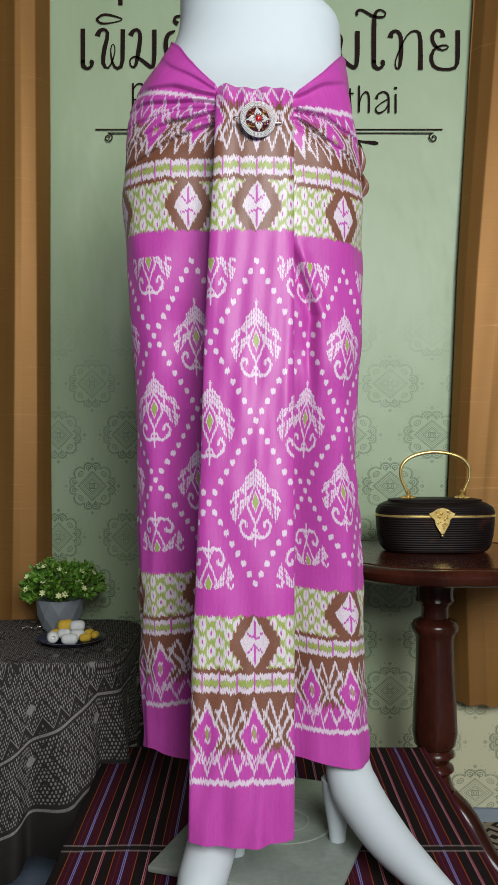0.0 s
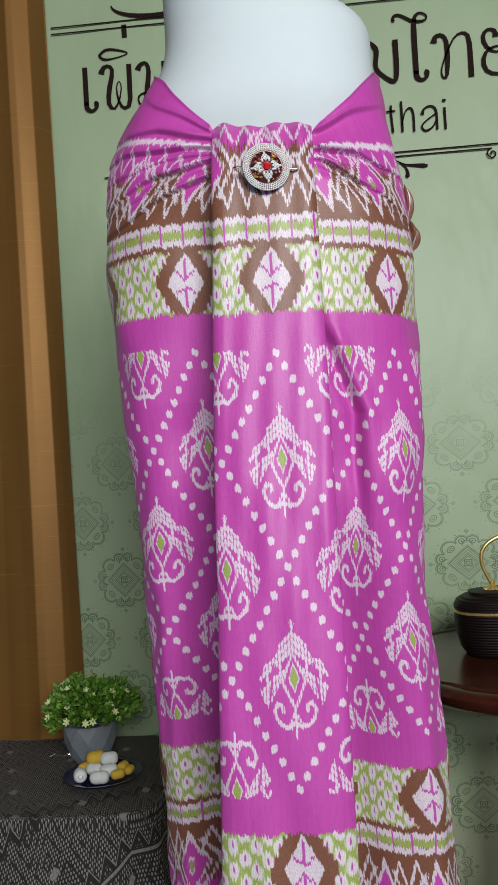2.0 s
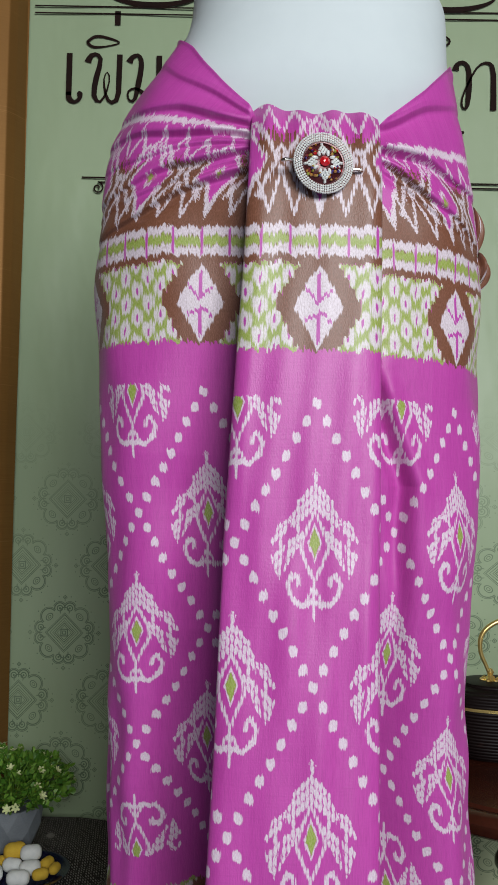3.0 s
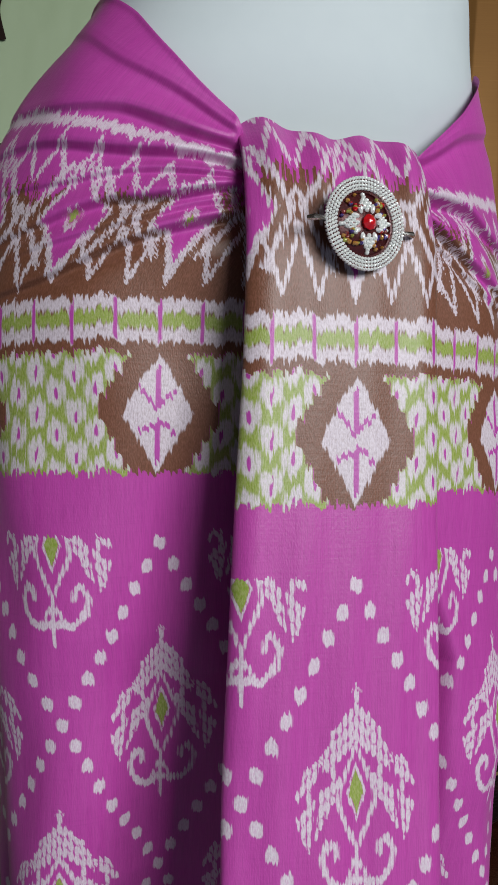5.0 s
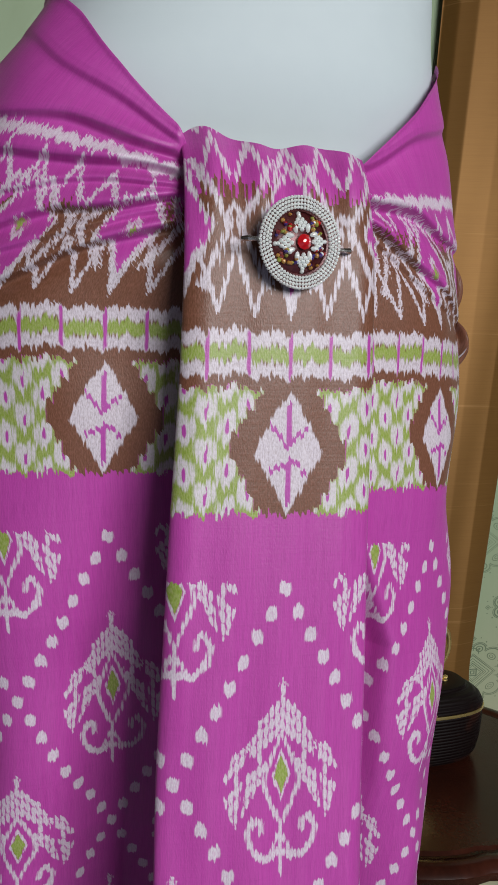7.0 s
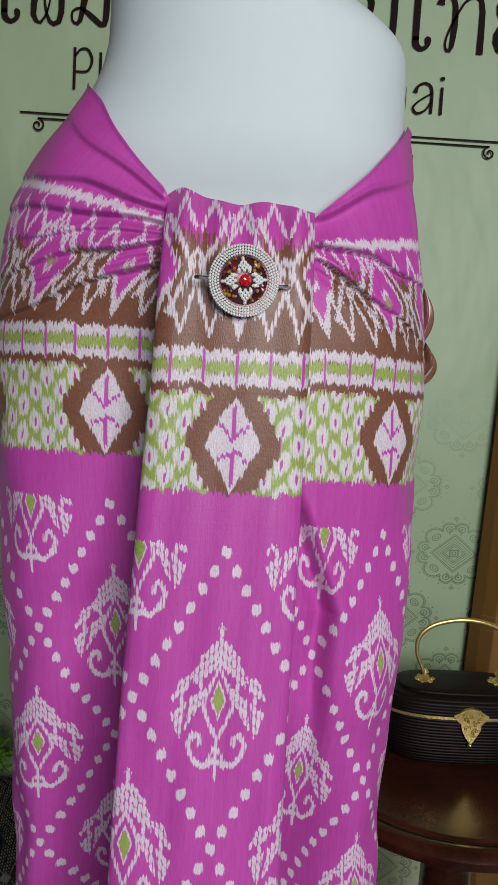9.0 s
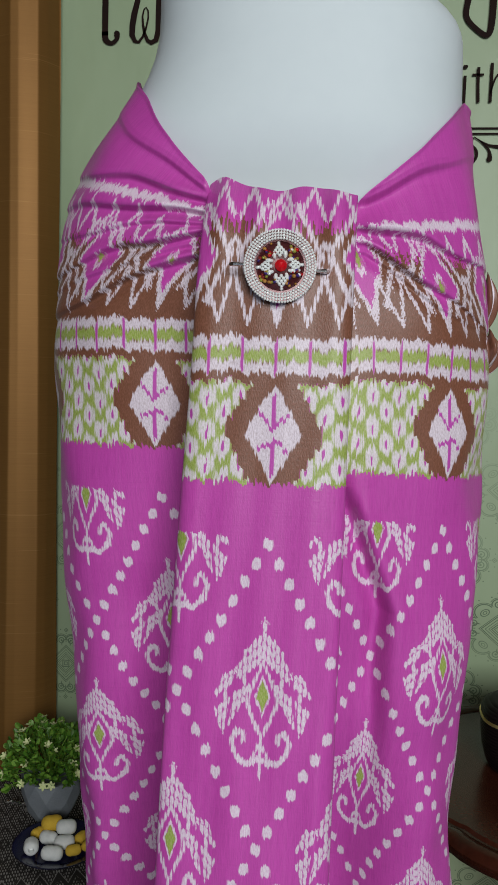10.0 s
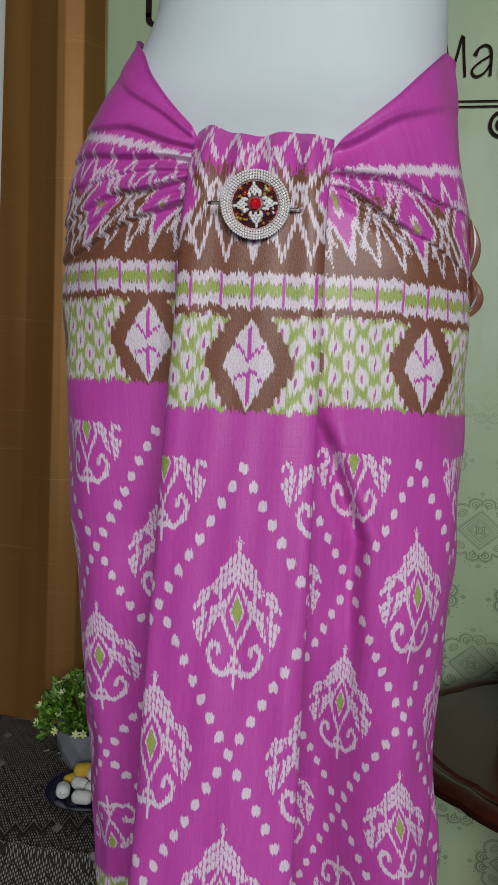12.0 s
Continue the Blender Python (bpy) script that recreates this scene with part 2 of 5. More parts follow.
def weave(u, v):
    """The dyed pattern of the cloth. u: across, nought on a column of diamonds. v: metres down from the middle of the cloth; both ends carry the same border."""
    rng = np.random.default_rng(5)
    threads = rng.uniform(-1, 1, 8192) * 0.7 + np.repeat(rng.uniform(-1, 1, 2048), 4) * 0.5
    k = np.clip((u / 0.0010 + 4000).astype(int), 0, 8190)
    v0 = v
    v = v + 0.0017 * threads[k]
    white, green, brown, pink = (np.zeros_like(u) for _ in range(4))
    half = 0.259
    field = np.abs(v) < half
    # flames in a net of dots
    for shift in (0, 1):
        uu = fold(u - shift * LATTICE_U, 2 * LATTICE_U)
        centre = np.round((v - (0.0 if shift else LATTICE_V)) / (2 * LATTICE_V)) * 2 * LATTICE_V + (0.0 if shift else LATTICE_V)
        dv = v - centre
        low = (centre > 0.2) & field
        dv = np.where(low, -dv, dv)
        clip = np.abs(v) < 2 * LATTICE_V + 0.006
        fw, fg = flame(uu * 1000, dv * 1000)
        white = np.maximum(white, fw * clip)
        green = np.maximum(green, fg * clip)
    du, dvv = LATTICE_U / 8, LATTICE_V / 8
    a, b = u / du, v / dvv
    for sign in (1, -1):
        p = a + sign * b
        q = a - sign * b
        # the dots stand where the two slanting families of lines meet
        pn = np.round(p / 16) * 16
        qn = np.round(q / 2) * 2
        ca, cb = (pn + qn) / 2 * du, sign * (pn - qn) / 2 * dvv
        du_, dv_ = (u - ca) / 0.0036, (v - cb) / 0.0042
        d = (np.abs(du_) ** 2.8 + np.abs(dv_) ** 2.8) ** (1 / 2.8)
        white = np.maximum(white, bump_field(d, 1.0, 0.4) * (np.abs(v) < 2 * LATTICE_V + 0.004))
    # the border, w: metres out from the field's edge; long feathers along the threads
    w = np.abs(v0) - half + 0.0026 * threads[k] + 0.0014 * threads[(k * 7 + 11) % 8190]
    inside = w > 0
    for f in (white, green):
        f[inside] = 0
    u2 = fold(u, 2 * LATTICE_U)
    # flowered green ground with stepped diamonds
    mid = np.abs(w - 0.0355)
    band = bump_field(mid, 0.0355, 0.0022)
    step = np.floor(mid / 0.0078) * 0.0078
    surround = bump_field(u2, 0.0355 - step * 0.62, 0.0016)
    diamond = bump_field(u2 / 0.0212 + mid / 0.0345, 1.0, 0.10)
    fu, fw = u / 0.01235, (w - 0.0355) / 0.0118
    best = np.full_like(u, 9.0)
    core = np.full_like(u, 9.0)
    for oa in (0, 1):
        ru = np.round((fu - oa) / 2) * 2 + oa
        rw = np.round((fw - oa) / 2) * 2 + oa
        best = np.minimum(best, np.hypot((fu - ru) / 0.565, (fw - rw) / 0.77))
        core = np.minimum(core, np.hypot((fu - ru) / 0.10, (fw - rw) / 0.32))
    flower = bump_field(best, 1.0, 0.36)
    g = band * (1 - surround)
    green = np.where(inside, np.maximum(green, g), green)
    brown = np.where(inside, np.maximum(brown, band * surround), brown)
    rays = 0.62 + 0.38 * np.clip(0.5 + 1.2 * threads[(k * 5 + 3) % 8190], 0, 1)
    white = np.where(inside, np.maximum(white, np.maximum(g * flower * rays, band * diamond)), white)
    arrow = np.abs(mid - 0.004 - 0.8 * u2)
    lines = np.maximum(bump_field(u2, 0.0016, 0.0011) * (np.abs(mid - 0.017) < 0.011), bump_field(arrow, 0.0016, 0.0014) * (u2 < 0.0115))
    pink = np.where(inside, np.maximum(band * lines * diamond, g * flower * bump_field(core, 1.0, 0.5)), pink)
    # brown, white-green-white bars, brown
    bars = (w > 0.0700) & (w < 0.106)
    brown = np.where(bars, 1.0, brown)
    bar = bump_field(np.abs(w - 0.0885), 0.0122, 0.0022)
    gap = fold(u, 0.0247)
    core_bar = bump_field(np.abs(w - 0.0885 + 0.0012 * threads[(k * 11 + 5) % 8190]), 0.0046, 0.0036) * bump_field(0.0122 - gap, 0.0112, 0.0012)
    white = np.where(bars, bar * (1 - core_bar), white)
    green = np.where(bars, core_bar, green)
    pink = np.where(bars, bar * bump_field(gap, 0.0011, 0.0009), pink)
    # zigzags round small lozenges, drawn in short upright stitches
    z = w - 0.103
    zone = w >= 0.106
    du1 = fold(u, LATTICE_U)
    dq = np.round(du1 / 0.0028) * 0.0028
    between = LATTICE_U / 2 - dq
    zl = np.abs(z - 0.053)
    lozenge = dq / 0.0190 + zl / 0.034
    uq = np.round(u / 0.0022) * 0.0022
    tooth = fold(uq, LATTICE_U / 3)
    zig = bump_field(np.abs(lozenge - 1.08), 0.10, 0.09)
    zig = np.maximum(zig, bump_field(np.abs(z - 0.0085 - 2.9 * tooth), 0.0052, 0.0034) * (z < 0.040))
    zig = np.maximum(zig, bump_field(np.abs(lozenge - 1.60), 0.13, 0.12) * (np.abs(z - 0.055) < 0.036))
    zig = np.maximum(zig, bump_field(np.abs(z - 0.103 + 2.6 * tooth), 0.0046, 0.0034) * (z > 0.078))
    small = np.hypot(between / 0.0060, (z - 0.052) / 0.0125)
    zig = np.maximum(zig, bump_field(np.abs(small - 0.8), 0.22, 0.24))
    zig = zig * (0.45 + 0.55 * bump_field(np.abs(u - uq), 0.00085, 0.0003))
    heart = np.hypot(dq / 0.0042, (z - 0.053) / 0.0095)
    edge = z < 0.108
    ragged = 0.073 + 0.011 * threads[(k * 3) % 8190]
    brownz = np.where(z < ragged, bump_field(-lozenge, -1.02, 0.1), 0.0)
    brown = np.where(zone & edge, np.maximum(brownz, np.clip(1.2 - z / 0.014, 0, 1)), np.where(zone, 0, brown))
    white = np.where(zone & edge, np.maximum(np.where(z < 0.006, 0, zig), bump_field(np.abs(heart - 1.05), 0.25, 0.25) * 0.9), white)
    green = np.where(zone & edge, bump_field(heart, 0.72, 0.25) * 0.85, np.where(zone, 0, green))
    pink = np.where(zone, 0, pink)
    line = bump_field(np.abs(z - 0.114), 0.0036, 0.003)
    white = np.where(zone & ~edge, line, white)
    return {"white": white, "green": green, "brown": brown, "pink": pink, "cu": u, "cv": v0}


SILK = ikat_material()

# ---- skirt: body form ----
ZK = (-0.1, 0.17, 0.3, 0.45, 0.62, 0.72, 0.8, 0.95, 1.03, 1.1, 1.15, 1.19, 1.237, 1.27, 1.295, 1.325, 1.40)
LEFT = (-0.170, -0.172, -0.176, -0.178, -0.178, -0.178, -0.180, -0.189, -0.192, -0.189, -0.181, -0.163, -0.125, -0.111, -0.109, -0.109, -0.109)
RIGHT = (0.190, 0.190, 0.184, 0.181, 0.167, 0.169, 0.175, 0.173, 0.173, 0.167, 0.159, 0.151, 0.144, 0.144, 0.142, 0.092, -0.05)


def hip(phi, z, grow=0.0):
    """The dressed form at an angle from the front (to the right) and a height."""
    lo, hi = keyed(z, ZK, LEFT) - grow, keyed(z, ZK, RIGHT) + grow
    cx, a = (lo + hi) / 2, (hi - lo) / 2
    cy = keyed(z, (0.17, 0.45, 0.75, 1.0, 1.3), (1.315, 1.312, 1.285, 1.277, 1.275))
    b = keyed(z, (0.17, 0.45, 0.75, 1.0, 1.2, 1.4), (0.098, 0.092, 0.097, 0.098, 0.098, 0.09)) + grow
    s, c = np.sin(phi), np.cos(phi)
    r = (np.abs(s) ** 2.3 + np.abs(c) ** 2.3) ** (-1 / 2.3)
    return cx + a * r * s, cy - b * r * c, cx, a


def build_skirt():
    skirt = thing("wrap_skirt", "magenta patterned silk wrap skirt draped on the white mannequin", "skirt", 0.0, 1.31, 0.12)
    # the wrap round hips and legs
    fine = np.linspace(-1.95, 1.95, 620)
    back = np.linspace(1.95, 2 * np.pi - 1.95, 40)[1:-1]
    phi = np.concatenate([fine, back])
    rows = 900
    t = np.linspace(0, 1, rows)[:, None]
    x0 = hip(phi, np.full_like(phi, 1.15))[0]
    front = np.cos(phi) > -0.2
    top = np.where(front, np.interp(x0, (-0.178, -0.135, -0.09, -0.046, -0.03, 0.04, 0.066, 0.108, 0.153), (1.250, 1.223, 1.191, 1.155, 1.12, 1.12, 1.148, 1.184, 1.230)), 1.24)
    top = np.convolve(np.pad(top, 4, mode="wrap"), np.ones(9) / 9, mode="valid")
    hem = 0.160 + 0.008 * np.cos(phi * 2 + 0.5) + 0.004 * np.sin(phi * 5) - 0.046 * np.exp(-(((phi + 0.38) / 0.45) ** 2))
    z = top + (hem - top) * (0.45 * t + 0.55 * t * t)
    x, y, cx, a = hip(phi[None, :], z)
    # folds that run out of the two tucked corners, and long soft ones to the hem
    nx, ny = np.sin(phi)[None, :], -np.cos(phi)[None, :]
    off = np.zeros_like(z)
    reach = np.clip(np.interp(x0, (-0.176, -0.046, 0.066, 0.157), (1, 0, 0, 1)), 0, 1) * front + (~front)
    left_side = x0 < 0.01
    beside = np.clip((np.abs(x0 - 0.01) - 0.046) / 0.012, 0, 1) * front
    hidden, pleat = np.zeros_like(z), np.zeros_like(z)
    # each pleat fans out of the tucked corner and laps over the one below: a proud lip, a hollow under it, cloth lost inside.
    # heights at the tuck, half way and at the hip; lip, width, cloth lost at the tuck and at the hip
    for on_left, z_tuck, z_half, z_hip, depth, width, lost, lost_hip in (
            (1, 1.149, 1.186, 1.222, 0.5, 0.009, 0, 0), (1, 1.143, 1.161, 1.172, 1.0, 0.007, 0, 0), (1, 1.132, 1.141, 1.146, 1.1, 0.006, 0, 0), (1, 1.118, 1.110, 1.090, 1.2, 0.006, 0.021, 0.004),
            (1, 1.105, 1.083, 1.055, 1.1, 0.006, 0.019, 0.0), (1, 1.111, 1.097, 1.074, 0.6, 0.004, 0, 0), (1, 1.126, 1.126, 1.118, 0.6, 0.004, 0, 0),
            (0, 1.144, 1.168, 1.190, 0.8, 0.010, 0, 0), (0, 1.125, 1.119, 1.103, 1.3, 0.006, 0.021, 0.012), (0, 1.113, 1.086, 1.056, 1.0, 0.006, 0.021, 0.008), (0, 1.108, 1.074, 1.050, 0.5, 0.005, 0, 0)):
        bend = np.interp(reach, (0, 0.5, 1), (z_tuck, z_half, z_hip)) + 0.0015 * np.sin(reach * 9 + z_tuck * 300)
        side = left_side if on_left else ~left_side
        d = (z - bend) / width
        lip = np.clip(0.5 + d / 0.5, 0, 1)
        lip = lip * lip * (3 - 2 * lip)
        hollow = np.exp(-((np.minimum(d + 0.2, 0) / 1.3) ** 2)) * np.clip(0.6 - d, 0, 1)
        pleat += depth * (0.0085 * lip * np.exp(-np.maximum(d, 0) / 2.2) - 0.0075 * hollow) * (1 - 0.72 * reach ** 1.3) * beside * side
        hidden += np.clip(0.5 + d / 0.2, 0, 1) * (lost + (lost_hip - lost) * reach) * side * front
    low = np.clip((0.95 - z) / 0.5, 0, 1)
    off += low * 0.008 * np.sin(phi[None, :] * 6.5 + 0.8 * z + 1.0) + low * 0.003 * np.sin(phi[None, :] * 15 + 2.4 * z)
    # the cloth falls back beside the front pleat
    edge_l = keyed(z, (0.10, 0.48, 0.935, 1.14), (-0.085, -0.075, -0.062, -0.055))
    deep = np.clip((1.08 - z) / 0.25, 0, 1)
    y = y + deep * (0.044 + 0.030 * np.clip((0.7 - z) / 0.4, 0, 1)) * np.exp(-(np.maximum(edge_l - x, 0) / 0.050) ** 2) * (x < 0.01)
    y = y + np.clip((0.96 - z) / 0.36, 0, 1) * 0.046 * np.exp(-(np.maximum(x - 0.062, 0) / 0.042) ** 2) * (x > 0.01)
    y = y + np.clip((0.70 - z) / 0.5, 0, 1) * np.where(x < 0, 0.065, 0.025) * np.clip(-y + 1.42, 0, 0.2) / 0.2
    y = y + 0.016 * np.clip((0.86 - z) / 0.18, 0, 1) * np.clip((-x - 0.02) / 0.05, 0, 1)
    off += 0.0016 * wobble(phi[None, :] * 4, z * 16, seed=3)
    # a slanting crease that leaves the pleat's edge and dies out lower down
    crease = 0.056 + 0.036 * np.clip((0.935 - z) / 0.10, 0, 1)
    crease_on = np.clip((0.955 - z) / 0.04, 0, 1) * np.clip((z - 0.66) / 0.18, 0, 1)
    y = y - crease_on * (0.006 * np.exp(-((x - crease - 0.014) / 0.011) ** 2) - 0.013 * np.exp(-((x - crease) / 0.009) ** 2))
    off += 0.0015 * np.exp(-(((t) * (top - hem)) / 0.006) ** 2)
    off = np.where(z > 1.0, np.maximum(off, -0.003 - 0.012 * np.clip((1.20 - z) / 0.05, 0, 1)), off)
    pleat = np.maximum(pleat, -0.011)
    x, y = x + nx * (off + 0.2 * pleat), y + ny * off - 0.9 * pleat
    # across the cloth: length along the form at hip height
    xr, yr, _, _ = hip(phi, np.full_like(phi, 0.95))
    s = np.concatenate([[0], np.cumsum(np.hypot(np.diff(xr), np.diff(yr)))])
    s_left, s_right = np.interp(-0.086, xr[:620], s[:620]), np.interp(0.138, xr[:620], s[:620])
    mid = np.interp(0.01, xr[:620], s[:620])
    u = np.where(s < mid, s - s_left, (s - s_right) * 1.17)
    u = np.broadcast_to(u[None, :], z.shape).copy()
    # down the cloth: straight below the bars; above them part of it is lost inside the pleats
    z_bars = np.where(x0 > 0.01, 1.047 - 0.006 * reach, 1.0565)
    low_v = -0.36 + (z_bars - z) * np.where(x0 > 0.01, 1.0, 1.012)
    v = np.where(z < z_bars, low_v, -0.36 - (z - z_bars) - hidden)
    u = u + np.maximum(z - z_bars, 0) * np.where(x0 < 0.01, -0.40, 0.40) * front * (1 - 0.4 * reach)
    sheet("wrap", np.stack([x, y, z], -1), SILK, skirt, "", weave(u, v), wrap=True)
    # the broad front pleat, tucked in at the waist
    n, rows = 320, 740
    q = np.linspace(0, 1, n)[None, :]
    t = np.linspace(0, 1, rows)[:, None]
    lo_key = ((0.10, 0.34, 0.48, 0.63, 0.79, 0.935, 1.02, 1.14), (-0.082, -0.078, -0.072, -0.066, -0.062, -0.055, -0.050, -0.046))
    hi_key = ((0.10, 0.34, 0.9, 1.14), (0.061, 0.062, 0.0625, 0.062))
    ztop = 1.152 + 0.008 * np.exp(-(((q - 0.27) / 0.06) ** 2)) + 0.002 * np.sin(q * 23) - 0.006 * q
    zhem = 0.112 + 0.006 * q + 0.003 * np.sin(q * 9)
    z = ztop + (zhem - ztop) * t
    lo, hi = keyed(z, *lo_key), keyed(z, *hi_key)
    yf = keyed(z, (0.1, 0.39, 0.57, 0.79, 1.02, 1.08, 1.125, 1.145, 1.16), (1.104, 1.119, 1.124, 1.138, 1.140, 1.141, 1.150, 1.162, 1.180))
    ret, rad = 0.045, 0.007
    length = (hi - lo) + 2 * ret
    along = q * length - ret
    width = hi - lo
    x = lo + np.clip(along, 0, width)
    inner = np.clip(np.minimum(along, width - along), 0, 0.014)
    round_off = 0.008 * (1 - np.sqrt(1 - (1 - inner / 0.014) ** 2 * 0.98))
    behind = np.maximum(np.maximum(-along, along - width), 0)
    y = yf + round_off + behind
    x = x + np.where(along < 0, behind * 0.25, 0) - np.where(along > width, behind * 0.15, 0)
    mid = np.clip(along / width, 0, 1)
    soft = np.clip((1.05 - z) / 0.5, 0.15, 1)
    y = y - 0.006 * np.sin(mid * np.pi) * soft + 0.0022 * soft * wobble(mid * 7, z * 9, seed=8) + 0.003 * np.exp(-((mid - 0.72 - 0.25 * (0.25 - z)) / 0.05) ** 2) * np.clip((0.26 - z) / 0.1, 0, 1)
    tuck = np.clip((z - 1.09) / 0.04, 0, 1)
    y = y + tuck * 0.003 * np.sin(mid * 26 + 1)
    u = (lo + along - keyed(z, (0.1, 0.4, 1.0), (0.006, 0.008, 0.0108))) * 1.05
    v = (0.941 - z) * 0.9885 - 0.259
    sheet("front_pleat", np.stack([x, y, z], -1), SILK, skirt, "", weave(u, v))
    # gathered cloth that stands out at the hip
    for hx, hy, hz, r, tall, seed in ((0.168, 1.268, 1.080, 0.0085, 0.026, 1), (0.171, 1.262, 1.040, 0.0095, 0.019, 2)):
        aa = np.linspace(-1.7, 1.7, 60)[None, :]
        tt = np.linspace(0, 1, 50)[:, None]
        swell = np.sin(np.pi * tt) ** 0.7
        rr = r * swell * (1 + 0.22 * np.sin(aa * 6 + seed + 3 * tt))
        gx, gy = hx + rr * np.cos(aa + 0.5), hy - 1.5 * rr * np.sin(aa + 0.5)
        gz = hz + tall * (0.5 - tt) * 1.6 + 0.004 * np.sin(aa * 2) + 0 * aa
        sheet("gathered_end", np.stack([gx, gy, gz], -1), SILK, skirt, "", weave(0.3 + aa * 0.02 + 0 * tt, -0.369 - 0.012 * tt + 0.002 * aa))
    settled(skirt)


build_skirt()


# ---- structure ----
FLOOR_Z, WALL_Y = -0.30, 2.17
PLASTER = plain("cream_plaster", (0.60, 0.60, 0.52), (0.68, 0.67, 0.60), 0.8, scale=3)
# dark brown for the added, unseen side walls, front wall and ceiling: less bounce
DARK_SURROUND = plain("dark_brown_surround", (0.06, 0.04, 0.028), (0.09, 0.06, 0.04), 0.6, scale=4, stretch=(4, 4, 0.5))


def slab(name, x0, x1, y0, y1, z0, z1, mat, label, category):
    ob = part(name, box(bmesh.new(), x0, x1, y0, y1, z0, z1), mat, None, label, flat=True)
    return tagged(ob, label, category, kind="structure")


slab("floor", -2.6, 2.6, -1.9, 2.4, FLOOR_Z - 0.1, FLOOR_Z, plain("tile_blue", (0.22, 0.28, 0.40), (0.30, 0.36, 0.46), 0.3, scale=6), "pale blue tiled shop floor", "floor")
# unseen, added above and kept dark so that little light bounces down
slab("ceiling", -2.6, 2.6, -1.9, 2.4, 2.4, 2.5, DARK_SURROUND, "unseen dark brown ceiling added to cut bounced light", "ceiling")
slab("wall_back", -2.6, 2.6, WALL_Y + 0.03, 2.4, FLOOR_Z, 2.4, PLASTER, "cream painted wall behind the backdrop", "wall")
slab("wall_left", -2.6, -2.5, -1.8, WALL_Y + 0.03, FLOOR_Z, 2.4, DARK_SURROUND, "unseen dark brown side wall added to cut bounced light", "wall")
slab("wall_right", 2.5, 2.6, -1.8, WALL_Y + 0.03, FLOOR_Z, 2.4, DARK_SURROUND, "unseen dark brown side wall added to cut bounced light", "wall")
slab("wall_front_left", -2.6, 0.1, -1.9, -1.8, FLOOR_Z, 2.4, DARK_SURROUND, "unseen dark brown wall added beside the open shop front to cut bounced light", "wall")
slab("wall_front_right", 1.8, 2.5, -1.9, -1.8, FLOOR_Z, 2.4, DARK_SURROUND, "unseen dark brown wall added beside the open shop front to cut bounced light", "wall")


def backdrop_material():
    """Green printed vinyl: staggered medallions of nested lozenges, ovals and scrolls, fading out upwards."""
    s = Nodes("printed_vinyl", 0.42, 0.0, 0.4)
    x, y, z = s.xyz(s.place())
    pu, pv = 0.1935, 0.266

    def tri(a, o):
        return s.m("ABSOLUTE", s.m("SUBTRACT", s.m("FLOORED_MODULO", s.m("ADD", a, o + 8.5), 1.0), 0.5))

    def line(value, at, half):
        return s.smooth(s.m("ABSOLUTE", s.m("SUBTRACT", value, at)), half, half + 0.0008, 1.0, 0.0)

    def far(p, q, cp, cq):
        dp, dq = s.m("SUBTRACT", p, cp), s.m("SUBTRACT", q, cq)
        return s.m("SQRT", s.m("ADD", s.m("MULTIPLY", dp, dp), s.m("MULTIPLY", dq, dq)))

    # the vinyl is pulled a little tighter towards one side
    d0 = s.m("ADD", x, 0.4075)
    across = s.m("SUBTRACT", s.m("MULTIPLY", d0, 5.67), s.m("MULTIPLY", s.m("MULTIPLY", d0, d0), 0.648))
    up = s.m("DIVIDE", s.m("SUBTRACT", z, 0.803), pv)
    ink = 0.0
    for o in (0.0, 0.5):
        a, b = s.m("MULTIPLY", tri(across, o), pu * 1.06), s.m("MULTIPLY", tri(up, o), pv * 1.13)
        p, q = s.m("MAXIMUM", a, b), s.m("MINIMUM", a, b)
        d, e = s.m("ADD", p, q), s.m("SUBTRACT", p, q)
        rules = [line(p, 0.0075, 0.0008), line(p, 0.0035, 0.0006)]
        rules += [line(d, at, half) for at, half in ((0.0165, 0.0004), (0.0215, 0.0008), (0.0265, 0.0004), (0.0330, 0.0005), (0.0400, 0.0009), (0.0440, 0.0005))]
        # ovals between the scrolls
        oval = s.m("SQRT", s.m("ADD", s.m("POWER", s.m("DIVIDE", s.m("SUBTRACT", d, 0.0700), 0.0090), 2.0), s.m("POWER", s.m("DIVIDE", e, 0.0125), 2.0)))
        rules += [line(s.m("MULTIPLY", oval, 0.008), 0.0080, 0.0006), line(s.m("MULTIPLY", oval, 0.008), 0.0035, 0.0004)]
        # scalloped outlines
        lobe = far(p, q, 0.036, 0.036)
        outside = s.smooth(d, 0.070, 0.072)
        rules += [s.m("MULTIPLY", line(lobe, at, half), outside) for at, half in ((0.0175, 0.0008), (0.0205, 0.0003))]
        curl = far(p, q, 0.0545, 0.0115)
        rules += [s.m("MULTIPLY", line(curl, 0.0120, 0.0009), s.smooth(p, 0.050, 0.052)), line(curl, 0.0062, 0.0007), line(curl, 0.0, 0.0019)]
        rules += [s.m("MULTIPLY", line(far(p, q, 0.046, 0.0), 0.0105, 0.0007), s.smooth(p, 0.040, 0.046)), s.m("MULTIPLY", line(far(p, q, 0.0545, 0.0115), 0.0150, 0.0003), s.smooth(p, 0.058, 0.060))]
        # buds and loose dots round the medallion
        rules += [line(s.m("ADD", s.m("ABSOLUTE", s.m("SUBTRACT", p, 0.0790)), q), 0.0046, 0.0006), line(far(p, q, 0.0790, 0.0), 0.0, 0.0012), line(far(p, q, 0.0710, 0.0), 0.0, 0.0007)]
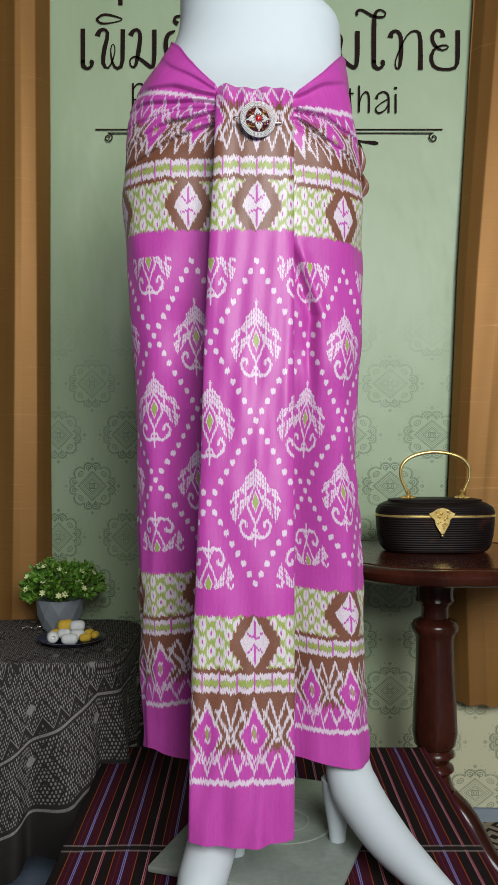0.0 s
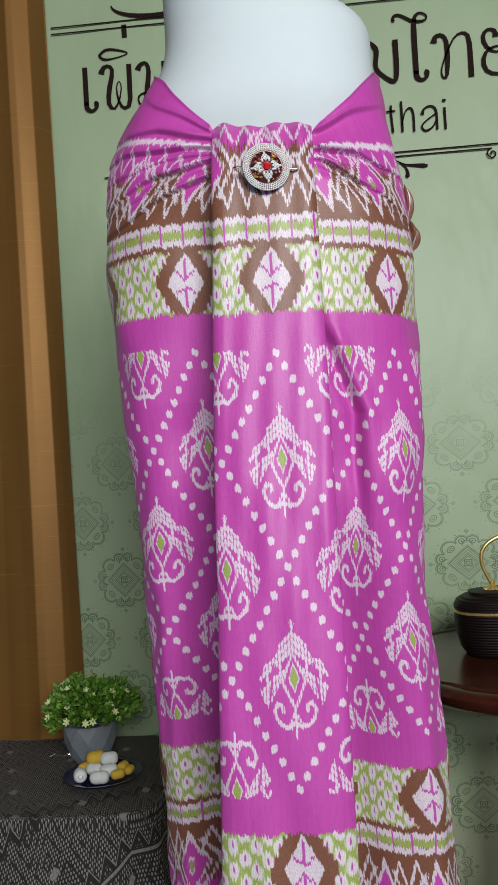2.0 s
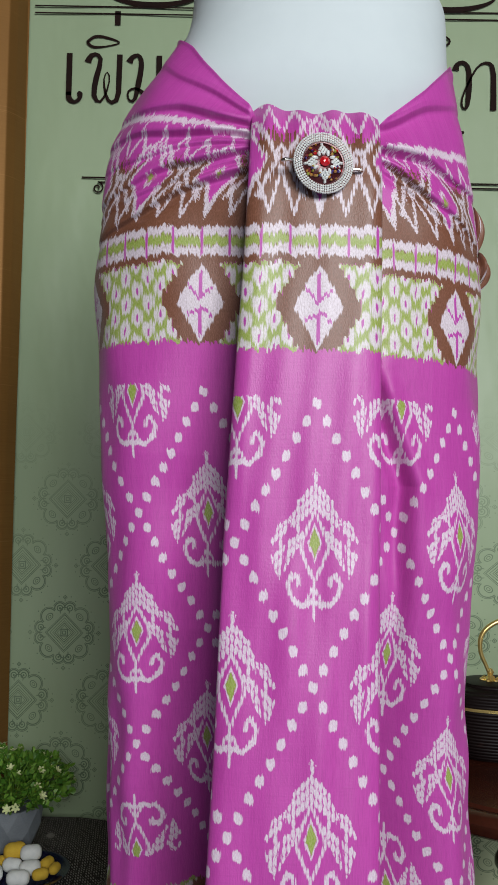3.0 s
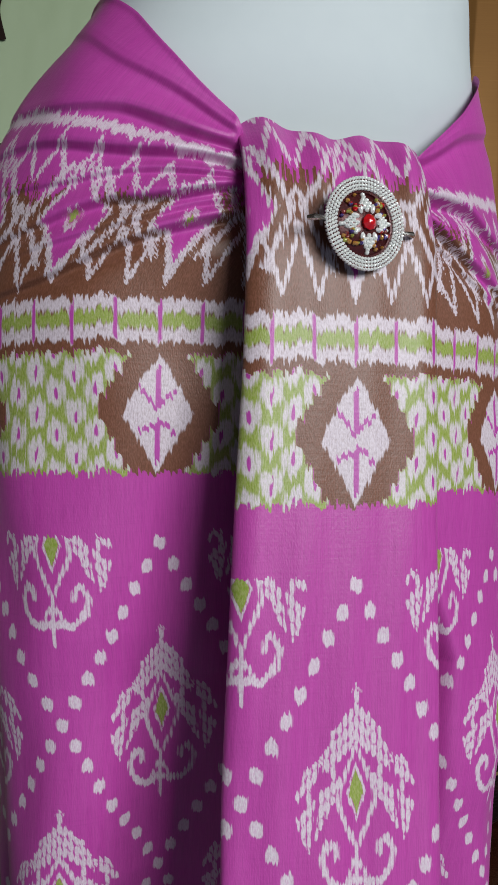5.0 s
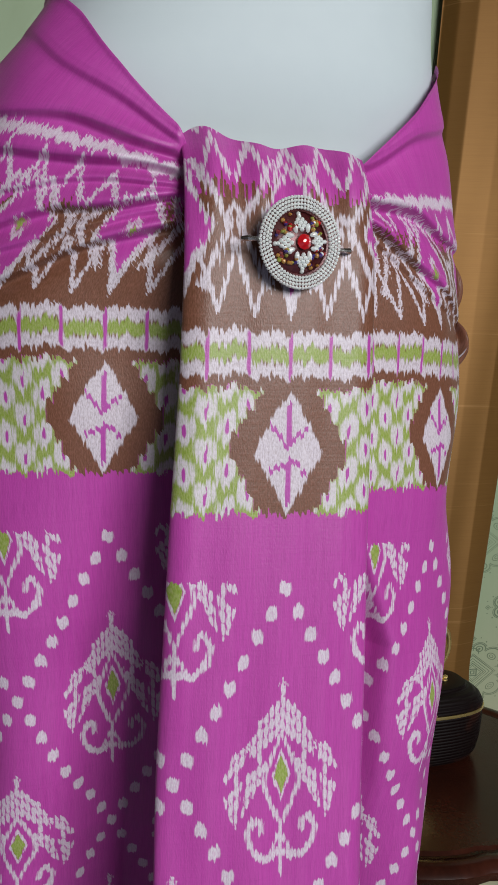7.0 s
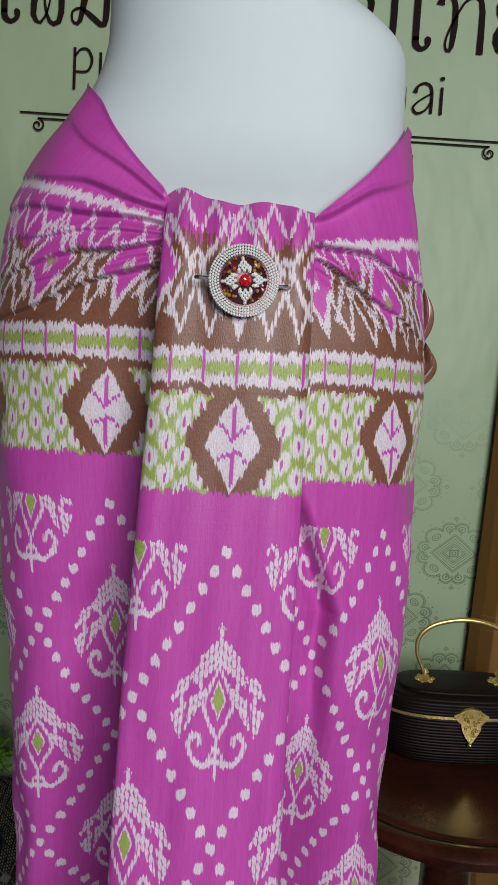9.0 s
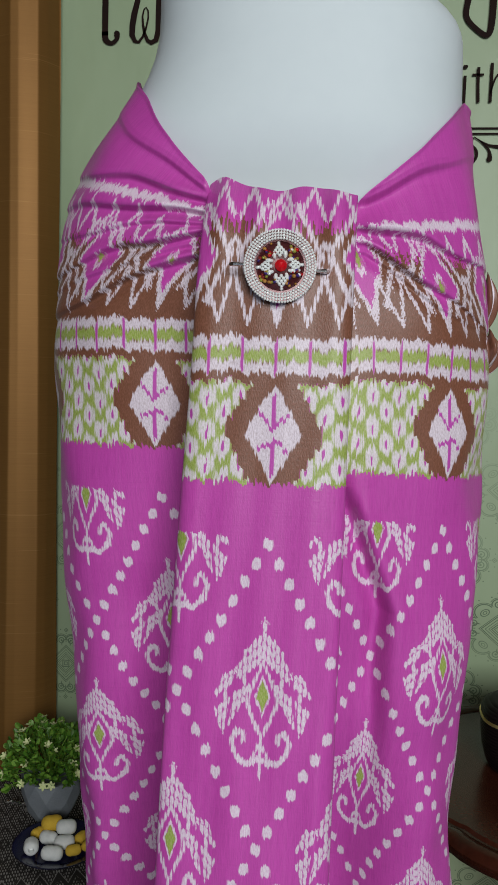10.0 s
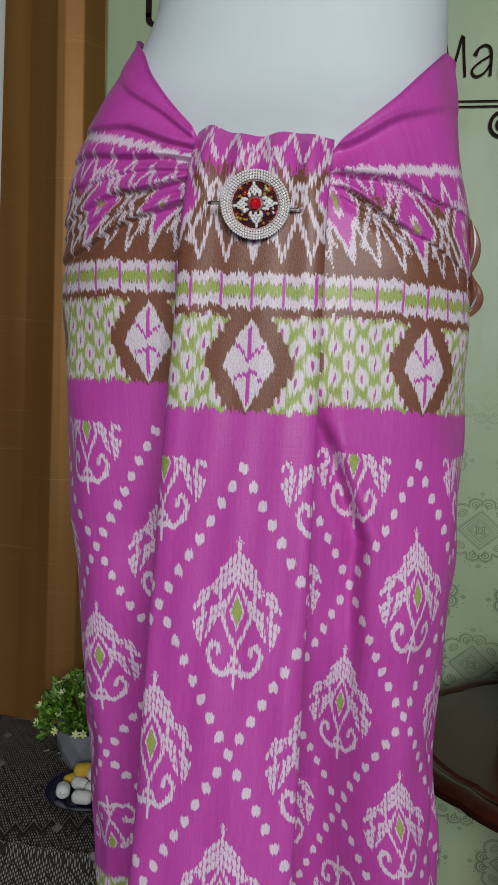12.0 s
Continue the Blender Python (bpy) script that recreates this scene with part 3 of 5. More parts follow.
        rules += [line(far(p, q, *c), 0.0, r) for c, r in (((0.070, 0.0245), 0.0011), ((0.061, 0.047), 0.0009), ((0.080, 0.014), 0.0008))]
        for rule in rules:
            ink = s.m("MAXIMUM", ink, rule)
    fade = s.smooth(z, 0.58, 1.06, 1.0, 0.0)
    wear = s.smooth(s.noise(s.place(), 9, 3), 0.3, 0.65, 0.6, 1.0)
    ink = s.m("MULTIPLY", s.m("MULTIPLY", ink, fade), s.m("MULTIPLY", wear, 0.8))
    cloud = s.noise(s.place(), 2.2, 3)
    base = s.mix(cloud, (0.33, 0.435, 0.255), (0.41, 0.50, 0.325))
    # the base colour turns to cream towards the lower right corner
    base = s.mix(s.smooth(s.m("SUBTRACT", x, s.m("MULTIPLY", z, 0.8)), 0.08, 0.75), base, (0.56, 0.54, 0.36))
    s.set("Base Color", s.mix(ink, base, (0.08, 0.13, 0.075)))
    s.bump(s.noise(s.scaled(s.place(), 1, 1, 0.5), 7, 3), 0.35, 0.02)
    return s.mat


def build_backdrop():
    gx, gz = np.linspace(-0.70, 0.95, 60), np.linspace(2.0, FLOOR_Z + 0.002, 70)
    X, Z = np.meshgrid(gx, gz)
    Y = WALL_Y - 0.015 + 0.0018 * wobble(X * 6, Z * 2.5, seed=4)
    ob = sheet("backdrop", np.stack([X, Y, Z], -1), backdrop_material(), None, "pale green printed vinyl backdrop with dark scrollwork", None)
    tagged(ob, "", "backdrop", kind="structure")


build_backdrop()


def satin_material():
    s = Nodes("bronze_satin", 0.52, 0.5, 0.5)
    p = s.place()
    slub = s.noise(s.scaled(p, 4, 4, 170), 1.0, 2)
    weft = s.noise(s.scaled(p, 9, 9, 700), 1.0, 2)
    patch = s.noise(s.scaled(p, 3, 3, 1.5), 1.0, 3)
    c = s.mix(s.smooth(patch, 0.3, 0.7), (0.24, 0.112, 0.024), (0.29, 0.140, 0.032))
    c = s.mix(s.smooth(weft, 0.35, 0.75, 0.0, 0.30), c, (0.20, 0.082, 0.016))
    s.set("Base Color", s.mix(s.smooth(slub, 0.66, 0.76, 0.0, 0.5), c, (0.40, 0.21, 0.07)))
    s.set("Sheen Weight", 0.05)
    s.bump(s.m("ADD", s.m("MULTIPLY", weft, 0.5), slub), 0.08, 0.001)
    return s.mat


SATIN = satin_material()


def curtain(label, keys, y, profile, seed):
    """keys: rows of height, left and right edge, from the bottom up. profile: how far the cloth stands out at shares of its width."""
    q = np.linspace(0, 1, 160)[None, :]
    zk, lk, rk = zip(*keys)
    z = np.linspace(zk[-1], zk[0], 130)[:, None]
    lo, hi = keyed(z, zk, lk), keyed(z, zk, rk)
    x = lo + (hi - lo) * q
    out = keyed(q + 0.015 * np.sin(z * 3 + seed), *profile)
    Y = y - out + 0.0012 * wobble(q * 5, z * 1.5, seed=seed) + 0 * z
    ob = sheet("curtain", np.stack([x, Y, z + 0.003 * np.sin(q * 20)], -1), SATIN, None, label)
    return tagged(ob, "", "curtain")


curtain("bronze satin curtain hanging beside the backdrop behind the cloth-covered table", ((0.14, -0.735, -0.505), (0.8, -0.725, -0.509), (2.0, -0.70, -0.512)), 2.13,
        ((0, 0.3, 0.5, 0.62, 0.70, 0.87, 0.93, 1), (0.030, 0.034, 0.044, 0.052, 0.049, 0.037, 0.022, -0.005)), 2)
curtain("bronze satin curtain gathered slantwise behind the round table", ((-0.012, 0.52, 0.69), (0.44, 0.508, 0.675), (1.09, 0.535, 0.757), (2.0, 0.59, 0.86)), 2.135,
        ((0, 0.08, 0.2, 0.45, 0.7, 0.93, 1), (0.0, 0.025, 0.042, 0.050, 0.052, 0.04, 0.0)), 5)

# ---- platform with striped cloth ----
def striped_material():
    s = Nodes("striped_cotton", 0.85, 0.0, 0.2)
    x, y, z = s.xyz(s.place())
    a = s.m("MULTIPLY", s.m("FLOORED_MODULO", s.m("ADD", x, 5.02), 0.072), 0.098 / 0.072)
    c = s.mix(s.smooth(s.m("ABSOLUTE", s.m("SUBTRACT", a, 0.052)), 0.026, 0.028), (0.008, 0.004, 0.004), (0.058, 0.0035, 0.015))

    def stripe(c, at, half, col):
        return s.mix(s.smooth(s.m("ABSOLUTE", s.m("SUBTRACT", a, at)), half, half + 0.0005, 1.0, 0.0), c, col)

    for at, half, col in ((0.0015, 0.0008, (0.26, 0.25, 0.60)), (0.0050, 0.0008, (0.26, 0.25, 0.60)), (0.027, 0.0007, (0.42, 0.07, 0.02)), (0.050, 0.0008, (0.55, 0.26, 0.28)), (0.0535, 0.0008, (0.50, 0.10, 0.15)), (0.076, 0.0007, (0.40, 0.08, 0.02)), (0.088, 0.0004, (0.18, 0.02, 0.04))):
        c = stripe(c, at, half, col)
    for at in (1.322, 1.340):
        c = s.mix(s.smooth(s.m("ABSOLUTE", s.m("SUBTRACT", y, at)), 0.0020, 0.003, 0.6, 0.0), c, (0.32, 0.27, 0.25))
    c = s.mix(s.smooth(s.m("ABSOLUTE", s.m("SUBTRACT", y, 1.331)), 0.0045, 0.0055, 1.0, 0.0), c, (0.01, 0.01, 0.008))
    weave_n = s.noise(s.scaled(s.place(), 900, 900, 900), 1.0, 1)
    s.set("Base Color", s.mix(s.smooth(weave_n, 0.3, 0.7, 0.0, 0.35), c, (0.02, 0.01, 0.012)))
    s.bump(weave_n, 0.2, 0.0008)
    return s.mat


DARK_WOOD = plain("dark_plywood", (0.05, 0.03, 0.02), (0.09, 0.055, 0.035), 0.6, scale=8)


def build_platform():
    plat = part("platform", box(bmesh.new(), -0.295, 0.37, 0.7, 1.77, FLOOR_Z, -0.006, 0.004), DARK_WOOD)
    tagged(plat, "low dark display platform under the striped cloth", "platform")
    # the cloth lies on top and hangs over the sides
    u = np.linspace(-0.295 - 0.24, 0.37 + 0.24, 220)[None, :]
    v = np.linspace(0.68, 1.77 + 0.2, 200)[:, None]
    drop = np.maximum(np.maximum(-0.30 - u, u - 0.375), 0)
    dropb = np.maximum(v - 1.775, 0)
    x = np.clip(u, -0.30, 0.375) + np.sign(u) * np.minimum(drop, 1) * 0.08 + 0 * v
    y = np.minimum(v, 1.775) + dropb * 0.05 + 0 * u
    z = -0.001 - np.maximum(drop + 0 * v, dropb + 0 * u) + 0.0006 * wobble(u * 12, v * 12, seed=6)
    x = x + np.where(drop > 0, 0.008 * np.sin(v * 30) * np.minimum(drop * 6, 1) * np.sign(u), 0)
    cloth = sheet("striped_cloth", np.stack([x, y, z], -1), striped_material(), None, "dark red and black striped cotton cloth spread over the platform")
    tagged(cloth, "", "cloth")


build_platform()

# ---- mannequin ----
WHITE_GLOSS = plain("white_fibreglass", (0.55, 0.61, 0.63), (0.585, 0.645, 0.66), 0.62, scale=4, bump=0.02)


def build_mannequin():
    bm = bmesh.new()
    rings = []
    for z in np.concatenate([np.linspace(0.98, 1.28, 22), np.linspace(1.285, 1.40, 20)]):
        phi = np.linspace(0, 2 * np.pi, 72, endpoint=False)
        x, y, _, _ = hip(phi, np.full(72, z), -0.004 - 0.014 * min(1, max(0, (1.20 - z) / 0.05)) - 0.020 * min(1, max(0, (1.10 - z) / 0.06)))
        rings.append([Vector((a, b, z)) for a, b in zip(x, y)])
    loft(bm, rings)

    def limb(keys, n=44):
        path = spline([k[:3] for k in keys], n)
        rad = np.interp(np.linspace(0, len(keys) - 1, n), range(len(keys)), [k[3] for k in keys])
        tube(bm, path, [float(r) for r in rad], 24)

    # straight leg and arched foot, toes forward
    limb(((-0.045, 1.37, 1.00, 0.045), (-0.035, 1.385, 0.62, 0.034), (-0.030, 1.345, 0.35, 0.030), (-0.032, 1.28, 0.19, 0.033), (-0.035, 1.245, 0.125, 0.036), (-0.05, 1.19, 0.085, 0.036), (-0.065, 1.13, 0.050, 0.034), (-0.078, 1.07, 0.022, 0.019), (-0.083, 1.03, 0.016, 0.010)))
    limb(((0.075, 1.36, 1.00, 0.045), (0.09, 1.375, 0.62, 0.038), (0.120, 1.355, 0.35, 0.036), (0.147, 1.33, 0.20, 0.032), (0.156, 1.322, 0.145, 0.035), (0.166, 1.30, 0.108, 0.039), (0.203, 1.24, 0.064, 0.034), (0.245, 1.18, 0.036, 0.026), (0.285, 1.13, 0.020, 0.013)))
    for x, y in ((-0.02, 1.30), (0.142, 1.345)):
        lathe(bm, ((0, 0.012), (0.013, 0.012), (0.0145, 0.03), (0.022, 0.075), (0.026, 0.11), (0, 0.115)), 20, Matrix.Translation((x, y - 0.012, 0)))
    ob = part("mannequin", bm, WHITE_GLOSS, None)
    tagged(ob, "glossy white fibreglass half-body mannequin on a clear stand plate", "mannequin")
    bm = bmesh.new()
    box(bm, -0.145, 0.145, -0.215, 0.18, 0.002, 0.012, 0.003)
    for r in (0.045, 0.085):
        lathe(bm, ((r - 0.004, 0.0115), (r - 0.002, 0.0132), (r + 0.002, 0.0132), (r + 0.004, 0.0115)), 48)
    bm.transform(pose(0.055, 1.405, 0, 0, 0, -19.6))
    plate = part("stand_plate", bm, plain("smoked_glass", (0.20, 0.23, 0.20), (0.28, 0.31, 0.27), 0.14, scale=9, bump=0.03))
    tagged(plate, "greenish grey glass stand plate under the mannequin", "stand")


build_mannequin()


# ---- round table with bag ----
ROSEWOOD = plain("polished_rosewood", (0.028, 0.007, 0.004), (0.062, 0.015, 0.008), 0.24, scale=10, bump=0.03, spec=0.3, stretch=(1, 1, 0.3))


def build_round_table():
    tx, ty, top = 0.413, 1.845, 0.407
    table = thing("round_table", "dark polished rosewood pedestal table with a scalloped top", "table", tx, ty, FLOOR_Z)
    bm = bmesh.new()
    rings = []
    for r, z in ((0.0, -0.03), (0.20, -0.032), (0.245, -0.034), (0.256, -0.026), (0.260, -0.012), (0.254, -0.003), (0.246, 0.0), (0.236, -0.001), (0.232, -0.005), (0.226, -0.005), (0.222, -0.001), (0.0, 0.0)):
        ring = []
        for k in range(96):
            a = 2 * math.pi * k / 96
            rr = 1.09 * r * (1 + 0.035 * abs(math.sin(4 * a)) ** 0.6 - 0.02) if r else 0.0005
            ring.append(Vector((tx + rr * math.cos(a), ty + rr * math.sin(a), top + z)))
        rings.append(ring)
    loft(bm, rings)
    part("tabletop", bm, ROSEWOOD, table)
    part("pedestal", lathe(bmesh.new(), [(0.9 * r, h) for r, h in ((0, 0.39), (0.053, 0.39), (0.048, 0.36), (0.044, 0.31), (0.047, 0.30), (0.033, 0.285), (0.033, 0.262), (0.052, 0.254), (0.057, 0.245), (0.057, 0.236), (0.050, 0.226), (0.046, 0.215), (0.047, 0.15), (0.053, 0.06), (0.055, 0.01), (0.050, -0.018), (0.040, -0.028), (0.047, -0.034), (0.048, -0.042), (0.038, -0.050), (0.034, -0.058), (0.045, -0.066), (0.047, -0.074), (0.036, -0.084), (0.040, -0.100), (0.047, -0.115), (0.046, -0.132), (0.036, -0.148), (0.035, -0.19), (0.033, -0.24), (0, -0.24))], 40, Matrix.Translation((tx, ty, 0))), ROSEWOOD, table)
    for k in range(4):
        a = math.radians(45 + 90 * k + 8)
        path = spline([(tx + r * math.cos(a), ty + r * math.sin(a), z) for r, z in ((0.03, -0.14), (0.07, -0.17), (0.12, -0.24), (0.17, -0.275), (0.20, -0.278))], 16)
        bm = tube(bmesh.new(), path, [0.032 - 0.010 * i / 15 for i in range(16)], 14)
        part("leg", bm, ROSEWOOD, table)
    settled(table)


build_round_table()


def build_bag():
    x, y, z = 0.417, 1.865, 0.408
    hw, hd = 0.131, 0.070
    BASKET = Nodes("woven_lacquer", 0.5, 0.0, 0.18)
    px, py, pz = BASKET.xyz(BASKET.place())
    rib = BASKET.m("ABSOLUTE", BASKET.m("SINE", BASKET.m("MULTIPLY", pz, 620.0)))
    n = BASKET.noise(BASKET.scaled(BASKET.place(), 14, 14, 20), 1.0, 3)
    BASKET.set("Base Color", BASKET.mix(BASKET.smooth(n, 0.55, 0.72, 0.0, 0.6), (0.008, 0.004, 0.004), (0.05, 0.016, 0.010)))
    BASKET.bump(rib, 0.6, 0.002)
    brass = plain("polished_brass", (0.78, 0.55, 0.17), (0.88, 0.66, 0.26), 0.30, 0.85, scale=40, bump=0.05)
    bag = thing("handbag", "dark woven lacquer box handbag with brass handle and clasp", "handbag", x, y, z)

    def ring(scale_w, scale_d, h, n=56):
        out = []
        for k in range(n):
            a = 2 * math.pi * k / n
            c, s = math.cos(a), math.sin(a)
            r = (abs(c) ** 2.9 + abs(s) ** 2.9) ** (-1 / 2.9)
            out.append(Vector((x + hw * scale_w * r * c, y + hd * scale_d * r * s, z + 1.0 * h)))
        return out

    part("body", loft(bmesh.new(), [ring(a, a, h) for a, h in ((0.80, 0.0), (0.87, 0.002), (0.93, 0.012), (0.975, 0.035), (0.995, 0.060), (1.0, 0.079))]), BASKET.mat, bag)
    lid = part("lid", loft(bmesh.new(), [ring(a, b, h) for a, b, h in ((1.0, 1.0, 0.083), (1.0, 1.0, 0.090), (0.96, 0.95, 0.100), (0.86, 0.80, 0.108), (0.80, 0.7, 0.110), (0.79, 0.69, 0.115), (0.6, 0.5, 0.118), (0.2, 0.2, 0.119))]), BASKET.mat, bag)
    part("rim", loft(bmesh.new(), [ring(a, a, h) for a, h in ((0.99, 0.0788), (1.012, 0.079), (1.014, 0.0815), (1.012, 0.0835), (0.99, 0.0838))]), brass, bag, "thin brass rim")
    hy = y - 0.005
    z0, z = z, z
    arc = spline([(x - 0.0605, hy, z + 0.125), (x - 0.0670, hy, z + 0.140), (x - 0.0767, hy, z + 0.165), (x - 0.0734, hy, z + 0.192), (x - 0.0486, hy, z + 0.212), (x, hy, z + 0.221), (x + 0.0486, hy, z + 0.212), (x + 0.0734, hy, z + 0.192), (x + 0.0767, hy, z + 0.165), (x + 0.0670, hy, z + 0.140), (x + 0.0605, hy, z + 0.125)], 60)
    part("handle", tube(bmesh.new(), arc, [0.0042 - 0.0012 * abs(math.cos(math.pi * i / 59)) ** 3 for i in range(60)], 10), brass, bag, "arched brass handle")
    for sx in (-1, 1):
        bm = lathe(bmesh.new(), ((0, 0.114), (0.013, 0.115), (0.014, 0.118), (0.008, 0.121), (0.004, 0.126), (0.006, 0.131), (0.003, 0.136), (0, 0.137)), 12, Matrix.Translation((x + sx * 0.0605, hy, z)))
        for k in range(6):
            a = k * math.pi / 3
            bmesh.ops.create_icosphere(bm, subdivisions=1, radius=0.005, matrix=Matrix.Translation((x + sx * 0.0605 + 0.013 * math.cos(a), hy + 0.013 * math.sin(a), z + 0.118)))
        part("handle_mount", bm, brass, lid, "pierced brass flower mount")
    z = z0
    # clasp: a leaf-shaped plate with a drop
    bm = bmesh.new()
    yf = y - hd * 1.0 - 0.004
    outline = [(0, 0.101), (0.010, 0.098), (0.017, 0.092), (0.024, 0.088), (0.020, 0.081), (0.014, 0.075), (0.012, 0.064), (0.007, 0.054), (0.003, 0.047), (0, 0.044)]
    outline = [(1.18 * a, b) for a, b in outline]
    pts = outline + [(-a, b) for a, b in outline[-2:0:-1]]
    front = [bm.verts.new((x + a, yf - 0.004 * (1 - abs(a) / 0.03), z + b)) for a, b in pts]
    rear = [bm.verts.new((x + a, yf + 0.004, z + b)) for a, b in pts]
    bm.faces.new(front)
    bm.faces.new(rear[::-1])
    for i in range(len(pts)):
        j = (i + 1) % len(pts)
        bm.faces.new((front[i], rear[i], rear[j], front[j]))
    rng = random.Random(3)
    for k in range(26):
        b = rng.uniform(0.056, 0.096)
        a = rng.uniform(-1, 1) * (0.004 + 0.014 * (b - 0.05) / 0.045)
        bmesh.ops.create_icosphere(bm, subdivisions=1, radius=rng.uniform(0.0015, 0.0028), matrix=Matrix.Translation((x + a, yf - 0.0035, z + b)))
    bmesh.ops.create_icosphere(bm, subdivisions=2, radius=0.0036, matrix=Matrix.Translation((x, yf - 0.001, z + 0.041)))
    part("clasp", bm, brass, lid, "ornate brass clasp")
    settled(bag)


build_bag()

# ---- cloth-covered table with plant and dish ----
TABLE_TOP = 0.205


def grey_ikat_material():
    """Dark grey cotton with pale tie-dyed dashes in tall lozenges, zigzags and plain lines. cv: metres inwards from the hem."""
    s = Nodes("grey_ikat_cotton", 0.8, 0.0, 0.2)
    u, v = s.attr("cu"), s.attr("cv")

    def tri(a, p, o=0.0):
        return s.m("ABSOLUTE", s.m("SUBTRACT", s.m("FLOORED_MODULO", s.m("ADD", a, o), p), p / 2))

    cell_u, cell_v = 0.0046, 0.0076
    odd = s.m("FLOORED_MODULO", s.m("FLOOR", s.m("DIVIDE", v, cell_v)), 2.0)
    du = s.m("DIVIDE", tri(s.m("ADD", u, s.m("MULTIPLY", odd, cell_u / 2)), cell_u), 0.00125)
    dv = s.m("DIVIDE", tri(v, cell_v), 0.0030)
    dash = s.smooth(s.m("ADD", s.m("MULTIPLY", du, du), s.m("MULTIPLY", dv, dv)), 0.6, 1.4, 1.0, 0.0)
    a, b = s.m("DIVIDE", tri(u, 0.062), 0.031), s.m("DIVIDE", tri(v, 0.13), 0.065)
    net = s.m("ABSOLUTE", s.m("SUBTRACT", s.m("FLOORED_MODULO", s.m("ADD", a, b), 0.5), 0.25))
    white = s.m("MULTIPLY", dash, s.smooth(net, 0.04, 0.06))
    fine = s.m("DIVIDE", tri(u, 0.031), 0.0155)
    for at in (0.243, 0.40):
        edge = s.m("SUBTRACT", s.m("SUBTRACT", v, at), s.m("MULTIPLY", fine, 0.030))
        white = s.m("MULTIPLY", white, s.smooth(s.m("ABSOLUTE", s.m("ADD", edge, 0.008)), 0.006, 0.010))
        white = s.m("MAXIMUM", white, s.smooth(s.m("ABSOLUTE", edge), 0.0010, 0.0022, 0.8, 0.0))
    # small rosettes
    fu, fv = tri(u, 0.124, 0.02), tri(v, 0.105, 0.07)
    rosette = s.m("ADD", s.m("POWER", s.m("DIVIDE", fu, 0.010), 1.2), s.m("POWER", s.m("DIVIDE", fv, 0.012), 1.2))
    white = s.m("MAXIMUM", white, s.smooth(rosette, 0.75, 1.1, 0.9, 0.0))
    white = s.m("MULTIPLY", white, s.smooth(v, 0.100, 0.104))
    for at in (0.09, 0.235):
        d = s.m("ABSOLUTE", s.m("SUBTRACT", v, at))
        white = s.m("MAXIMUM", s.m("MULTIPLY", white, s.smooth(d, 0.005, 0.007)), s.smooth(d, 0.0022, 0.0036, 0.9, 0.0))
    worn = s.noise(s.combine(s.m("MULTIPLY", u, 300.0), s.m("MULTIPLY", v, 300.0)), 1.0, 2)
    white = s.m("MULTIPLY", white, s.smooth(worn, 0.25, 0.6, 0.45, 0.9))
    n = s.noise(s.combine(s.m("MULTIPLY", u, 60.0), s.m("MULTIPLY", v, 60.0)), 1.0, 4)
    ground = s.mix(n, (0.017, 0.015, 0.0135), (0.034, 0.029, 0.026))
    s.set("Base Color", s.mix(s.m("MULTIPLY", white, 0.75), ground, (0.40, 0.375, 0.35)))
    s.bump(s.noise(s.combine(s.m("MULTIPLY", u, 1500.0), s.m("MULTIPLY", v, 1500.0)), 1.0, 1), 0.2, 0.0008)
    return s.mat


